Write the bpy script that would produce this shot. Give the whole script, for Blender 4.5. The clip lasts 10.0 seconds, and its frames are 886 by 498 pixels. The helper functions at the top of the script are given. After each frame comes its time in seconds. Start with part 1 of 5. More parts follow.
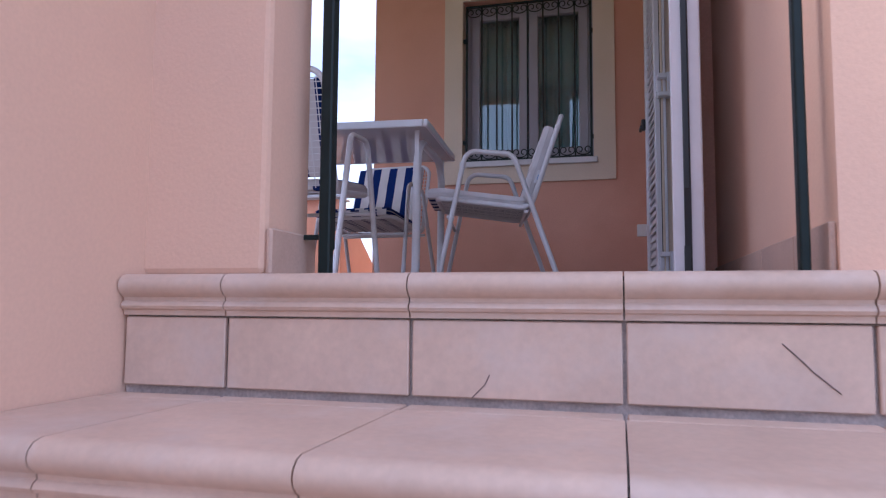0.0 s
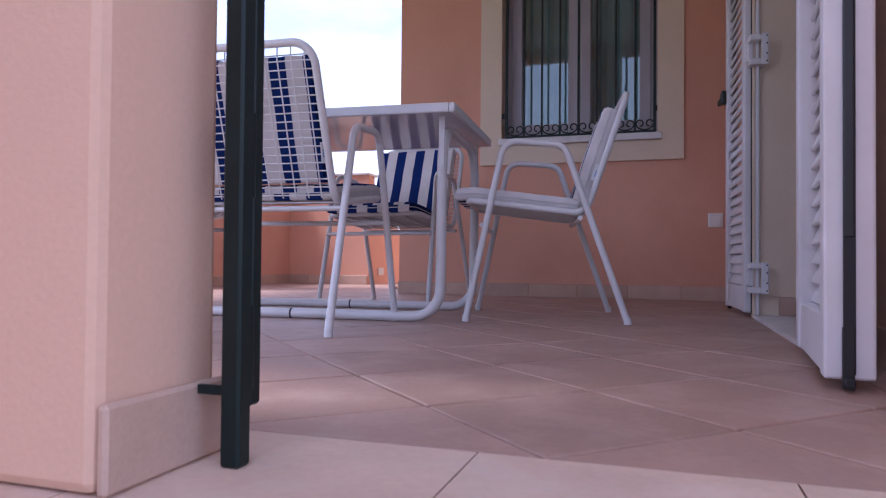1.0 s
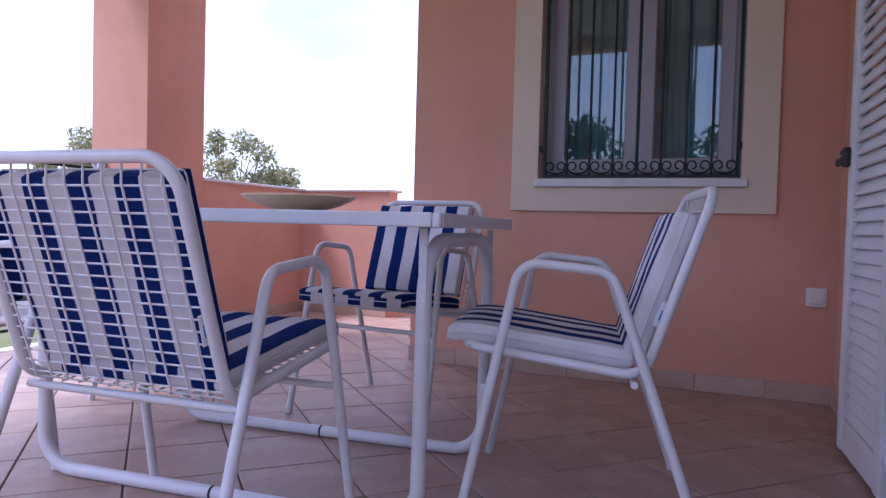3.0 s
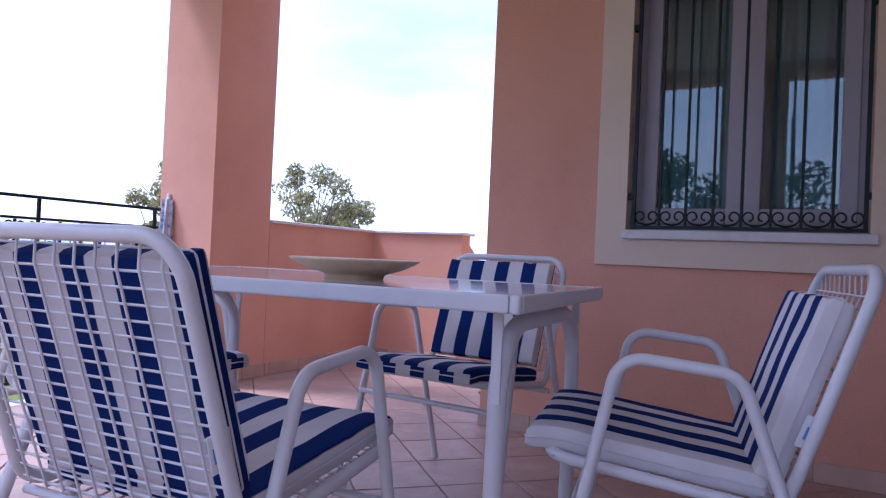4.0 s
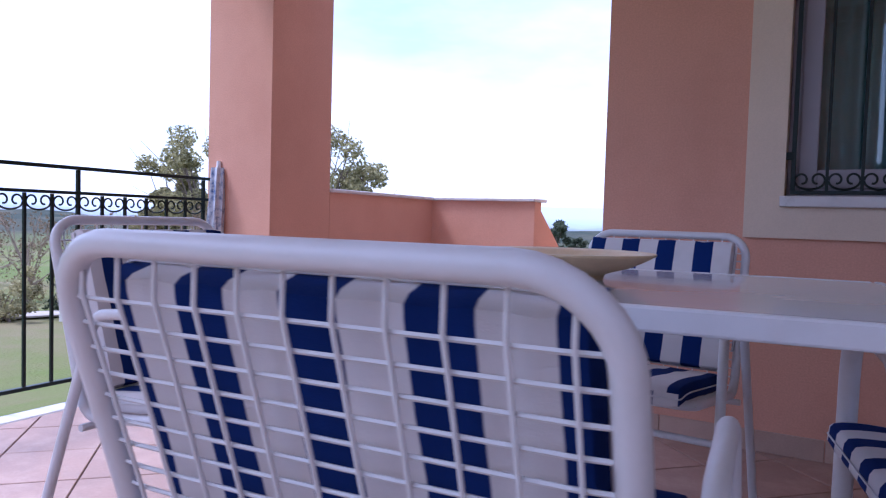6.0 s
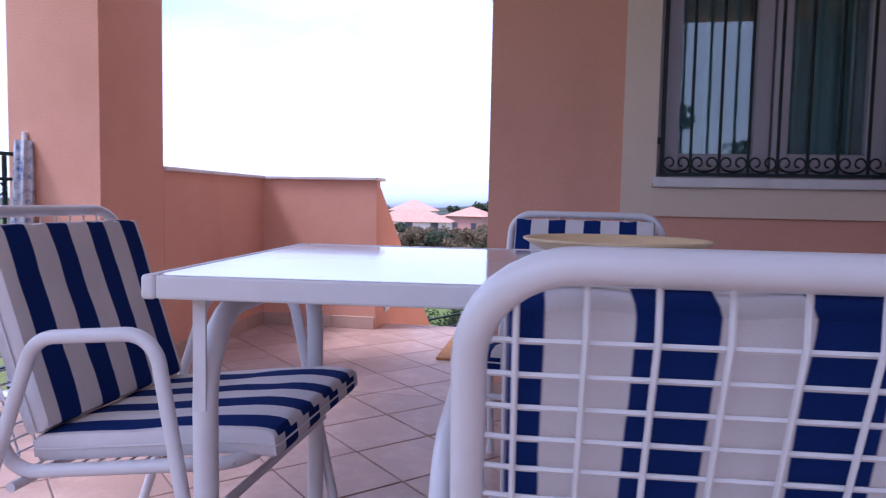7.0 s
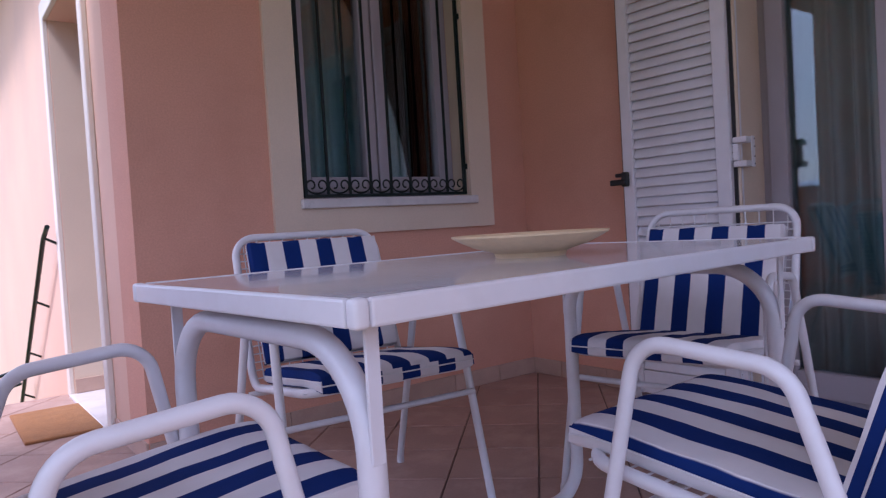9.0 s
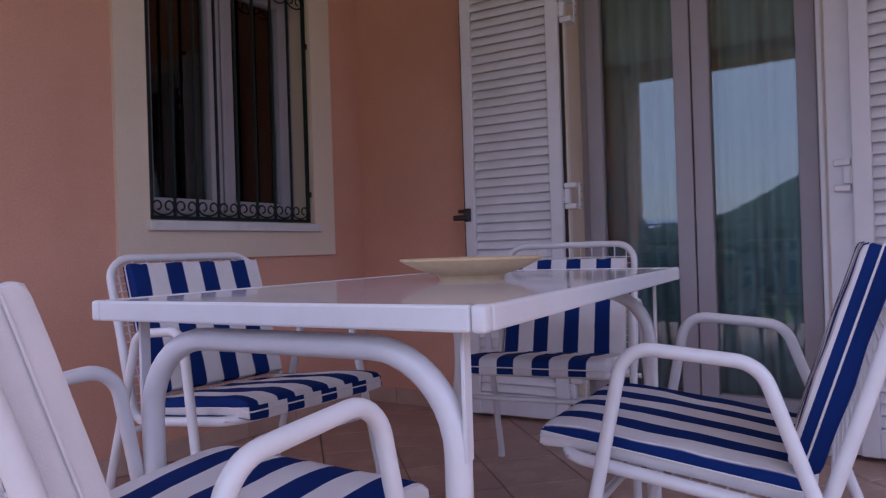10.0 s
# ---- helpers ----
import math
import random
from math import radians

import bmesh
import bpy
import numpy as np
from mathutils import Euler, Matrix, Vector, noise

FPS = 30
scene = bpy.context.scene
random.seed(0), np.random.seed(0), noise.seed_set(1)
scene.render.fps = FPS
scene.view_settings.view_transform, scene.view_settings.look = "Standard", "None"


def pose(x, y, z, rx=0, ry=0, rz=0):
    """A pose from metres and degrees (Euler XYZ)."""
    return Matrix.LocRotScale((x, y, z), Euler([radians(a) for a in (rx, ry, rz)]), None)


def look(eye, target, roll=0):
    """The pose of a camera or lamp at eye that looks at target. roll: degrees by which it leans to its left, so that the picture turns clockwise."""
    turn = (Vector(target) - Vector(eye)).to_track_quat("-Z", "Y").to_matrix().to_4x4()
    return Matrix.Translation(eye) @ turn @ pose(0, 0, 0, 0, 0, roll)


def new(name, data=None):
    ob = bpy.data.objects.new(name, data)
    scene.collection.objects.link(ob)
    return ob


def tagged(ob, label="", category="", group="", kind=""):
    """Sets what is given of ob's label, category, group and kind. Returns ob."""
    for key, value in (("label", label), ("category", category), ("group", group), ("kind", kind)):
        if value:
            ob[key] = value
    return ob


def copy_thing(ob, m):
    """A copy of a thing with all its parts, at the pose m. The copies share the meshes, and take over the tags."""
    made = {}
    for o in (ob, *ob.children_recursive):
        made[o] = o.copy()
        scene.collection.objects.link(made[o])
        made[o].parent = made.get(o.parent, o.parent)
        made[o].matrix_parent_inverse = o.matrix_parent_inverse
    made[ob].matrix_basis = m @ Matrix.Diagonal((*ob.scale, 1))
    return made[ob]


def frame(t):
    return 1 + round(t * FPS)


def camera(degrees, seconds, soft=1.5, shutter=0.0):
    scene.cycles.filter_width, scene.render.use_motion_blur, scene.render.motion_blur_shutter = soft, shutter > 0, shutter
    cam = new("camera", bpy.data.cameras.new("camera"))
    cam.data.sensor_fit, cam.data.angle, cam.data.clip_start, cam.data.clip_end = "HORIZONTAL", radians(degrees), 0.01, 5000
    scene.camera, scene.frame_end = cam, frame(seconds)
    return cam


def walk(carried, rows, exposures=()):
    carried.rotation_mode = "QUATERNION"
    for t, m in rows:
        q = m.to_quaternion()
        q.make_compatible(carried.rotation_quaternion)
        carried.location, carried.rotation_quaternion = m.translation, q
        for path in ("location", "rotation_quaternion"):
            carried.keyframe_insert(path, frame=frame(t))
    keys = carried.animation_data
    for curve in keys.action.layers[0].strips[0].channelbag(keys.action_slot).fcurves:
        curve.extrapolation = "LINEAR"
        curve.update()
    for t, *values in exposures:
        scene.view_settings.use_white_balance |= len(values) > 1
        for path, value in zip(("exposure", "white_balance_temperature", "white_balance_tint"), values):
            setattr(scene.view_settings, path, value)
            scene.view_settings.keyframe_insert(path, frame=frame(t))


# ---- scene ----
cam = camera(65.8, 10.0, soft=1.2, shutter=0.15)
PATH = [
    (0, (1.762, -4.81, -0.051), (1.263, -2.881, 0.113), 0.4),
    (0.5, (1.69, -4.474, 0.086), (1.136, -2.555, 0.197), 0.2),
    (1, (1.643, -4.22, 0.213), (1.027, -2.318, 0.25), 0.5),
    (1.5, (1.588, -3.972, 0.37), (1.0, -2.061, 0.337), 1.2),
    (2, (1.558, -3.77, 0.502), (0.952, -1.865, 0.422), 1.5),
    (2.5, (1.559, -3.572, 0.617), (0.869, -1.697, 0.516), 1.1),
    (2.7, (1.552, -3.499, 0.667), (0.845, -1.63, 0.574), 1.1),
    (3.8, (1.443, -3.141, 0.805), (0.513, -1.371, 0.829), 2.8),
    (4, (1.406, -3.114, 0.818), (0.456, -1.354, 0.845), 2.6),
    (4.5, (1.304, -2.98, 0.825), (0.313, -1.244, 0.88), 3.1),
    (5, (1.15, -2.872, 0.825), (0.075, -1.186, 0.862), 3.2),
    (5.5, (1.003, -2.801, 0.828), (-0.089, -1.125, 0.814), 2.4),
    (6, (0.792, -2.89, 0.858), (-0.173, -1.14, 0.772), 1.7),
    (6.2, (0.686, -2.95, 0.869), (-0.191, -1.156, 0.761), 1.8),
    (7.3, (0.128, -2.943, 0.867), (0.077, -0.949, 0.727), 0.5),
    (7.5, (0.037, -2.931, 0.867), (0.178, -0.941, 0.722), 0.0),
    (8, (-0.207, -2.868, 0.843), (0.334, -0.948, 0.707), -1.5),
    (8.5, (-0.424, -2.796, 0.844), (0.468, -1.01, 0.733), -2.6),
    (9, (-0.655, -2.727, 0.83), (0.552, -1.134, 0.766), -3.4),
    (9.5, (-0.835, -2.618, 0.825), (0.609, -1.235, 0.795), -3.3),
    (10, (-0.994, -2.49, 0.824), (0.681, -1.398, 0.83), -1.8),
]
walk(cam, [(t, look(eye, target, roll)) for t, eye, target, roll in PATH],
     exposures=[(0.0, 1.50, 5550, 20), (1.0, 1.60, 5650, 25), (2.5, 1.64, 5350, 26), (6.0, 1.37, 5150, 26), (7.5, 1.40, 5450, 28), (8.5, 1.50, 5550, 28), (10.0, 1.37, 5650, 29)])

# ---- sky, sun ----
SUN_AZ, SUN_EL = radians(250), radians(60)
world = bpy.data.worlds.new("world")
scene.world = world
world.use_nodes = True
wn, wl = world.node_tree.nodes, world.node_tree.links
wn.clear()
w_out = wn.new("ShaderNodeOutputWorld")
w_bg = wn.new("ShaderNodeBackground")
w_sky = wn.new("ShaderNodeTexSky")
w_sky.sky_type, w_sky.sun_disc = "NISHITA", False
w_sky.sun_elevation, w_sky.sun_rotation = SUN_EL, SUN_AZ
w_sky.dust_density = 1.0
w_tc = wn.new("ShaderNodeTexCoord")
w_map = wn.new("ShaderNodeMapping")
w_map.inputs["Scale"].default_value = (1.3, 1.3, 4.2)
w_map.inputs["Rotation"].default_value = (0.1, 0.15, 0.6)
w_noise = wn.new("ShaderNodeTexNoise")
w_noise.inputs["Scale"].default_value, w_noise.inputs["Detail"].default_value = 1.6, 7.0
w_noise.inputs["Roughness"].default_value = 0.55
w_ramp = wn.new("ShaderNodeValToRGB")
w_ramp.color_ramp.elements[0].position, w_ramp.color_ramp.elements[1].position = 0.32, 0.68
w_ramp.color_ramp.elements[0].color = (0.28, 0.28, 0.28, 1)
w_mix = wn.new("ShaderNodeMix")
w_mix.data_type = "RGBA"
w_dot = wn.new("ShaderNodeVectorMath")
w_dot.operation = "DOT_PRODUCT"
w_dot.inputs[1].default_value = (math.sin(SUN_AZ) * math.cos(SUN_EL), math.cos(SUN_AZ) * math.cos(SUN_EL), math.sin(SUN_EL))
w_glow = wn.new("ShaderNodeMapRange")
w_glow.interpolation_type = "SMOOTHSTEP"
w_glow.inputs["From Min"].default_value, w_glow.inputs["From Max"].default_value = 0.4, 1.0
w_veil = wn.new("ShaderNodeMix")
w_veil.data_type = "RGBA"
w_veil.inputs["A"].default_value = (5.6, 6.15, 7.3, 1)
w_veil.inputs["B"].default_value = (9.0, 9.7, 11.2, 1)
wl.new(w_tc.outputs["Generated"], w_dot.inputs[0])
wl.new(w_dot.outputs["Value"], w_glow.inputs["Value"])
wl.new(w_glow.outputs["Result"], w_veil.inputs["Factor"])
wl.new(w_veil.outputs["Result"], w_mix.inputs["B"])
wl.new(w_tc.outputs["Generated"], w_map.inputs["Vector"])
wl.new(w_map.outputs["Vector"], w_noise.inputs["Vector"])
wl.new(w_noise.outputs["Fac"], w_ramp.inputs["Fac"])
wl.new(w_ramp.outputs["Color"], w_mix.inputs["Factor"])
wl.new(w_sky.outputs["Color"], w_mix.inputs["A"])
wl.new(w_mix.outputs["Result"], w_bg.inputs["Color"])
w_bg.inputs["Strength"].default_value = 0.1
wl.new(w_bg.outputs["Background"], w_out.inputs["Surface"])

sun_data = bpy.data.lights.new("sun", "SUN")
sun_data.energy, sun_data.angle, sun_data.color = 1.5, radians(12), (1.0, 0.95, 0.88)
sun = new("sun", sun_data)
SUN_DIR = Vector((math.sin(SUN_AZ) * math.cos(SUN_EL), math.cos(SUN_AZ) * math.cos(SUN_EL), math.sin(SUN_EL)))
sun.matrix_world = look(SUN_DIR * 30, (0, 0, 0))


# ---- materials ----
def material(name, color, rough=0.6, metal=0.0, spread=0.12, scale=6.0, grain=0.0, grain_scale=180.0, bump=0.1,
             bump_scale=250.0, per_object=0.0, coat=0.0, stain=None, stain_amount=0.0, stain_scale=1.5, specular=0.5, rough_var=0.08):
    """Paint, plaster, stone and the like: two scales of colour variation, stains, and fine relief."""
    m = bpy.data.materials.new(name)
    m.use_nodes = True
    nt = m.node_tree
    n, l = nt.nodes, nt.links
    b = n["Principled BSDF"]
    tc = n.new("ShaderNodeTexCoord")
    big = n.new("ShaderNodeTexNoise")
    big.inputs["Scale"].default_value, big.inputs["Detail"].default_value = scale, 5.0
    fine = n.new("ShaderNodeTexNoise")
    fine.inputs["Scale"].default_value, fine.inputs["Detail"].default_value = grain_scale, 3.0
    geo = n.new("ShaderNodeNewGeometry")
    for t in (big, fine):
        l.new(geo.outputs["Position"], t.inputs["Vector"])
    value = n.new("ShaderNodeMapRange")
    value.inputs["From Min"].default_value, value.inputs["From Max"].default_value = 0.25, 0.75
    value.inputs["To Min"].default_value, value.inputs["To Max"].default_value = 1 - spread, 1 + spread
    l.new(big.outputs["Fac"], value.inputs["Value"])
    value2 = n.new("ShaderNodeMapRange")
    value2.inputs["From Min"].default_value, value2.inputs["From Max"].default_value = 0.3, 0.7
    value2.inputs["To Min"].default_value, value2.inputs["To Max"].default_value = 1 - grain, 1 + grain
    l.new(fine.outputs["Fac"], value2.inputs["Value"])
    mul = n.new("ShaderNodeMath")
    mul.operation = "MULTIPLY"
    l.new(value.outputs["Result"], mul.inputs[0])
    l.new(value2.outputs["Result"], mul.inputs[1])
    last = mul.outputs["Value"]
    if per_object:
        info = n.new("ShaderNodeObjectInfo")
        value3 = n.new("ShaderNodeMapRange")
        value3.inputs["To Min"].default_value, value3.inputs["To Max"].default_value = 1 - per_object, 1 + per_object
        l.new(info.outputs["Random"], value3.inputs["Value"])
        mul2 = n.new("ShaderNodeMath")
        mul2.operation = "MULTIPLY"
        l.new(last, mul2.inputs[0])
        l.new(value3.outputs["Result"], mul2.inputs[1])
        last = mul2.outputs["Value"]
    hsv = n.new("ShaderNodeHueSaturation")
    hsv.inputs["Color"].default_value = (*color, 1)
    l.new(last, hsv.inputs["Value"])
    col = hsv.outputs["Color"]
    if stain:
        sn = n.new("ShaderNodeTexNoise")
        sn.inputs["Scale"].default_value, sn.inputs["Detail"].default_value, sn.inputs["Roughness"].default_value = stain_scale, 8.0, 0.65
        l.new(geo.outputs["Position"], sn.inputs["Vector"])
        sr = n.new("ShaderNodeValToRGB")
        sr.color_ramp.elements[0].position, sr.color_ramp.elements[1].position = 0.48, 0.68
        sr.color_ramp.elements[1].color = (stain_amount, stain_amount, stain_amount, 1)
        l.new(sn.outputs["Fac"], sr.inputs["Fac"])
        mx = n.new("ShaderNodeMix")
        mx.data_type = "RGBA"
        mx.inputs["B"].default_value = (*stain, 1)
        l.new(sr.outputs["Color"], mx.inputs["Factor"])
        l.new(col, mx.inputs["A"])
        col = mx.outputs["Result"]
    l.new(col, b.inputs["Base Color"])
    b.inputs["Metallic"].default_value = metal
    b.inputs["Coat Weight"].default_value = coat
    b.inputs["Specular IOR Level"].default_value = specular
    rr = n.new("ShaderNodeMapRange")
    rr.inputs["To Min"].default_value, rr.inputs["To Max"].default_value = max(0.02, rough - rough_var), min(1, rough + rough_var)
    l.new(big.outputs["Fac"], rr.inputs["Value"])
    l.new(rr.outputs["Result"], b.inputs["Roughness"])
    if bump:
        bt = n.new("ShaderNodeTexNoise")
        bt.inputs["Scale"].default_value, bt.inputs["Detail"].default_value = bump_scale, 4.0
        l.new(geo.outputs["Position"], bt.inputs["Vector"])
        bp = n.new("ShaderNodeBump")
        bp.inputs["Strength"].default_value, bp.inputs["Distance"].default_value = bump, 0.004
        l.new(bt.outputs["Fac"], bp.inputs["Height"])
        l.new(bp.outputs["Normal"], b.inputs["Normal"])
    return m


STUCCO = material("stucco_salmon", (0.68, 0.365, 0.268), 0.9, spread=0.06, scale=1.2, grain=0.06, grain_scale=140, bump=0.35, bump_scale=160,
                  stain=(0.50, 0.23, 0.16), stain_amount=0.35, stain_scale=0.9, specular=0.2)
# same salmon stucco where daylight is stronger, the brightness put into its colour
STUCCO_LIT = material("stucco_salmon_lit", (0.76, 0.505, 0.38), 0.9, spread=0.05, scale=1.0, grain=0.025, grain_scale=140, bump=0.14, bump_scale=160,
                       stain=(0.62, 0.43, 0.36), stain_amount=0.4, stain_scale=0.8, specular=0.2)
CREAM = material("plaster_cream", (0.72, 0.60, 0.48), 0.85, spread=0.05, scale=2.0, grain=0.03, bump=0.2, bump_scale=150, specular=0.25)
CEILING = material("plaster_white", (0.74, 0.69, 0.62), 0.9, spread=0.04, scale=1.5, bump=0.2)
TILE = material("terracotta_tile", (0.37, 0.238, 0.195), 0.5, spread=0.10, scale=7.0, grain=0.05, grain_scale=90, bump=0.06, bump_scale=90,
                per_object=0.07, stain=(0.56, 0.40, 0.34), stain_amount=0.5, stain_scale=5.0, rough_var=0.12)
STEP_TILE = material("step_tile", (0.61, 0.445, 0.355), 0.55, spread=0.10, scale=8.0, grain=0.05, grain_scale=80, bump=0.1, bump_scale=70,
                     per_object=0.06, stain=(0.64, 0.53, 0.48), stain_amount=0.6, stain_scale=6.0)
SKIRT = material("skirting_tile", (0.50, 0.345, 0.275), 0.55, spread=0.10, scale=9.0, grain=0.05, bump=0.08, per_object=0.09,
                 stain=(0.58, 0.42, 0.34), stain_amount=0.5, stain_scale=6.0)
GROUT = material("grout", (0.20, 0.145, 0.135), 0.95, spread=0.2, scale=12, grain=0.15, bump=0.4)
GROUT_PALE = material("grout_pale", (0.50, 0.42, 0.39), 0.95, spread=0.25, scale=14, grain=0.15, bump=0.5)
MARBLE = material("marble", (0.66, 0.64, 0.65), 0.3, spread=0.06, scale=5, bump=0.02, stain=(0.48, 0.46, 0.48), stain_amount=0.6, stain_scale=7.0)
WHITE_TUBE = material("white_enamel", (0.68, 0.665, 0.69), 0.33, spread=0.03, scale=20, bump=0.05, bump_scale=60, stain=(0.58, 0.55, 0.53),
                      stain_amount=0.3, stain_scale=14.0)
WHITE_WIRE = material("white_coated_wire", (0.68, 0.665, 0.68), 0.45, spread=0.04, scale=25, bump=0.03)
TABLETOP = material("white_laminate", (0.67, 0.655, 0.69), 0.1, spread=0.02, scale=4, bump=0.012, bump_scale=30, rough_var=0.05, coat=0.3)
TABLE_EDGE = material("white_edge", (0.69, 0.68, 0.70), 0.4, spread=0.03, scale=18, bump=0.04, stain=(0.6, 0.57, 0.55), stain_amount=0.25, stain_scale=12.0)
ALU = material("white_aluminium", (0.74, 0.73, 0.775), 0.4, spread=0.04, scale=9, bump=0.02, stain=(0.60, 0.58, 0.60), stain_amount=0.3, stain_scale=5.0)
PVC = material("grey_frame", (0.40, 0.37, 0.41), 0.4, spread=0.04, scale=9, bump=0.02)
IRON = material("green_black_iron", (0.006, 0.015, 0.015), 0.42, specular=0.3, spread=0.25, scale=30, bump=0.1, bump_scale=120)
BLACK_PLASTIC = material("black_plastic", (0.012, 0.012, 0.014), 0.4, spread=0.1, bump=0.03)
SEAL_AND_GAP = material("seal_and_gap_black", (0.02, 0.02, 0.025), 0.7, spread=0.1, bump=0.03)
SWITCH = material("switch_plastic", (0.75, 0.72, 0.70), 0.35, spread=0.02, bump=0.0)
PLATE = material("pale_wood", (0.76, 0.57, 0.33), 0.45, spread=0.10, scale=9, grain=0.05, grain_scale=60, bump=0.06, stain=(0.62, 0.43, 0.25), stain_amount=0.5)
MAT = material("coir_mat", (0.36, 0.17, 0.07), 0.95, spread=0.12, scale=20, grain=0.35, grain_scale=400, bump=1.0, bump_scale=500)
TAG = material("white_tag", (0.75, 0.76, 0.80), 0.6, spread=0.03, bump=0.02)
TAG_BLUE = material("tag_print", (0.15, 0.33, 0.62), 0.6, spread=0.05, bump=0.0)
RED_PIPE = material("dark_red_paint", (0.16, 0.03, 0.03), 0.5, spread=0.15, bump=0.05)
BROWN_WOOD = material("eave_wood", (0.10, 0.055, 0.04), 0.6, spread=0.25, scale=8, bump=0.2)
ROOF_TILE = material("clay_roof", (0.50, 0.26, 0.19), 0.8, spread=0.25, scale=3, grain=0.1, bump=0.2, per_object=0.08)
FAR_WALL = material("far_render", (0.74, 0.64, 0.62), 0.9, spread=0.06, scale=0.6, bump=0.0)
FAR_WALL_DARK = material("far_render_red", (0.42, 0.22, 0.19), 0.9, spread=0.06, scale=0.6, bump=0.0)
FAR_DARK = material("far_opening", (0.06, 0.06, 0.07), 0.4, spread=0.1, bump=0.0)
CURTAIN = material("curtain_cloth", (0.30, 0.44, 0.45), 0.9, spread=0.06, scale=12, grain=0.08, grain_scale=500, bump=0.1)
ROOM_SHADE = material("room_shade", (0.12, 0.12, 0.12), 0.9, spread=0.05, bump=0.0)
BARK = material("bark", (0.16, 0.12, 0.095), 0.95, spread=0.25, scale=9, grain=0.2, grain_scale=60, bump=0.8, bump_scale=40)
TWIG = material("bare_twig", (0.30, 0.225, 0.17), 0.95, spread=0.25, scale=3, bump=0.0)
ROADBED = material("pale_road", (0.38, 0.33, 0.30), 0.95, spread=0.12, scale=1.5, grain=0.1, grain_scale=20, bump=0.2, bump_scale=30)
CONCRETE = material("concrete_post", (0.66, 0.64, 0.62), 0.9, spread=0.1, scale=8, bump=0.2)
PAVING = material("paving", (0.40, 0.31, 0.27), 0.8, spread=0.12, scale=3, grain=0.1, bump=0.3, bump_scale=60)


def fabric_material(shift, offset=0.24, seam=0.0):
    """Woven cotton with broad dark blue and white stripes along the pad."""
    m = bpy.data.materials.new("striped_cotton")
    m.use_nodes = True
    n, l = m.node_tree.nodes, m.node_tree.links
    b = n["Principled BSDF"]
    tc = n.new("ShaderNodeTexCoord")
    sep = n.new("ShaderNodeSeparateXYZ")
    l.new(tc.outputs["Object"], sep.inputs["Vector"])
    wob = n.new("ShaderNodeTexNoise")
    wob.inputs["Scale"].default_value = 9.0
    l.new(tc.outputs["Object"], wob.inputs["Vector"])
    a = n.new("ShaderNodeMath")
    a.operation = "MULTIPLY_ADD"
    a.inputs[1].default_value, a.inputs[2].default_value = 0.006, -0.003
    l.new(wob.outputs["Fac"], a.inputs[0])
    s = n.new("ShaderNodeMath")
    l.new(sep.outputs["X"], s.inputs[0])
    l.new(a.outputs["Value"], s.inputs[1])
    d = n.new("ShaderNodeMath")
    d.operation = "MULTIPLY_ADD"
    d.inputs[1].default_value, d.inputs[2].default_value = 1 / 0.110, shift
    l.new(s.outputs["Value"], d.inputs[0])
    low = n.new("ShaderNodeMath")
    low.operation = "LESS_THAN"
    low.inputs[1].default_value = seam
    l.new(sep.outputs["Z"], low.inputs[0])
    jog = n.new("ShaderNodeMath")
    jog.operation = "MULTIPLY_ADD"
    jog.inputs[1].default_value = offset
    l.new(low.outputs["Value"], jog.inputs[0])
    l.new(d.outputs["Value"], jog.inputs[2])
    fr = n.new("ShaderNodeMath")
    fr.operation = "FRACT"
    l.new(jog.outputs["Value"], fr.inputs[0])
    ramp = n.new("ShaderNodeValToRGB")
    e = ramp.color_ramp.elements
    e[0].position, e[0].color = 0.0, (0.009, 0.026, 0.13, 1)
    e[1].position, e[1].color = 0.47, (0.009, 0.026, 0.13, 1)
    for pos, c in ((0.485, (0.655, 0.62, 0.632, 1)), (0.985, (0.655, 0.62, 0.632, 1)), (1.0, (0.009, 0.026, 0.13, 1))):
        k = e.new(pos)
        k.color = c
    l.new(fr.outputs["Value"], ramp.inputs["Fac"])
    weave = n.new("ShaderNodeTexNoise")
    weave.inputs["Scale"].default_value, weave.inputs["Detail"].default_value = 420.0, 2.0
    l.new(tc.outputs["Object"], weave.inputs["Vector"])
    big = n.new("ShaderNodeTexNoise")
    big.inputs["Scale"].default_value, big.inputs["Detail"].default_value = 11.0, 4.0
    l.new(tc.outputs["Object"], big.inputs["Vector"])
    va = n.new("ShaderNodeMapRange")
    va.inputs["To Min"].default_value, va.inputs["To Max"].default_value = 0.84, 1.14
    l.new(big.outputs["Fac"], va.inputs["Value"])
    hs = n.new("ShaderNodeHueSaturation")
    l.new(ramp.outputs["Color"], hs.inputs["Color"])
    l.new(va.outputs["Result"], hs.inputs["Value"])
    l.new(hs.outputs["Color"], b.inputs["Base Color"])
    b.inputs["Roughness"].default_value = 0.9
    b.inputs["Specular IOR Level"].default_value = 0.08
    b.inputs["Sheen Weight"].default_value = 0.0
    add = n.new("ShaderNodeMath")
    add.operation = "MULTIPLY_ADD"
    add.inputs[1].default_value = 0.25
    l.new(weave.outputs["Fac"], add.inputs[0])
    l.new(big.outputs["Fac"], add.inputs[2])
    bp = n.new("ShaderNodeBump")
    bp.inputs["Strength"].default_value, bp.inputs["Distance"].default_value = 0.35, 0.006
    l.new(add.outputs["Value"], bp.inputs["Height"])
    l.new(bp.outputs["Normal"], b.inputs["Normal"])
    return m


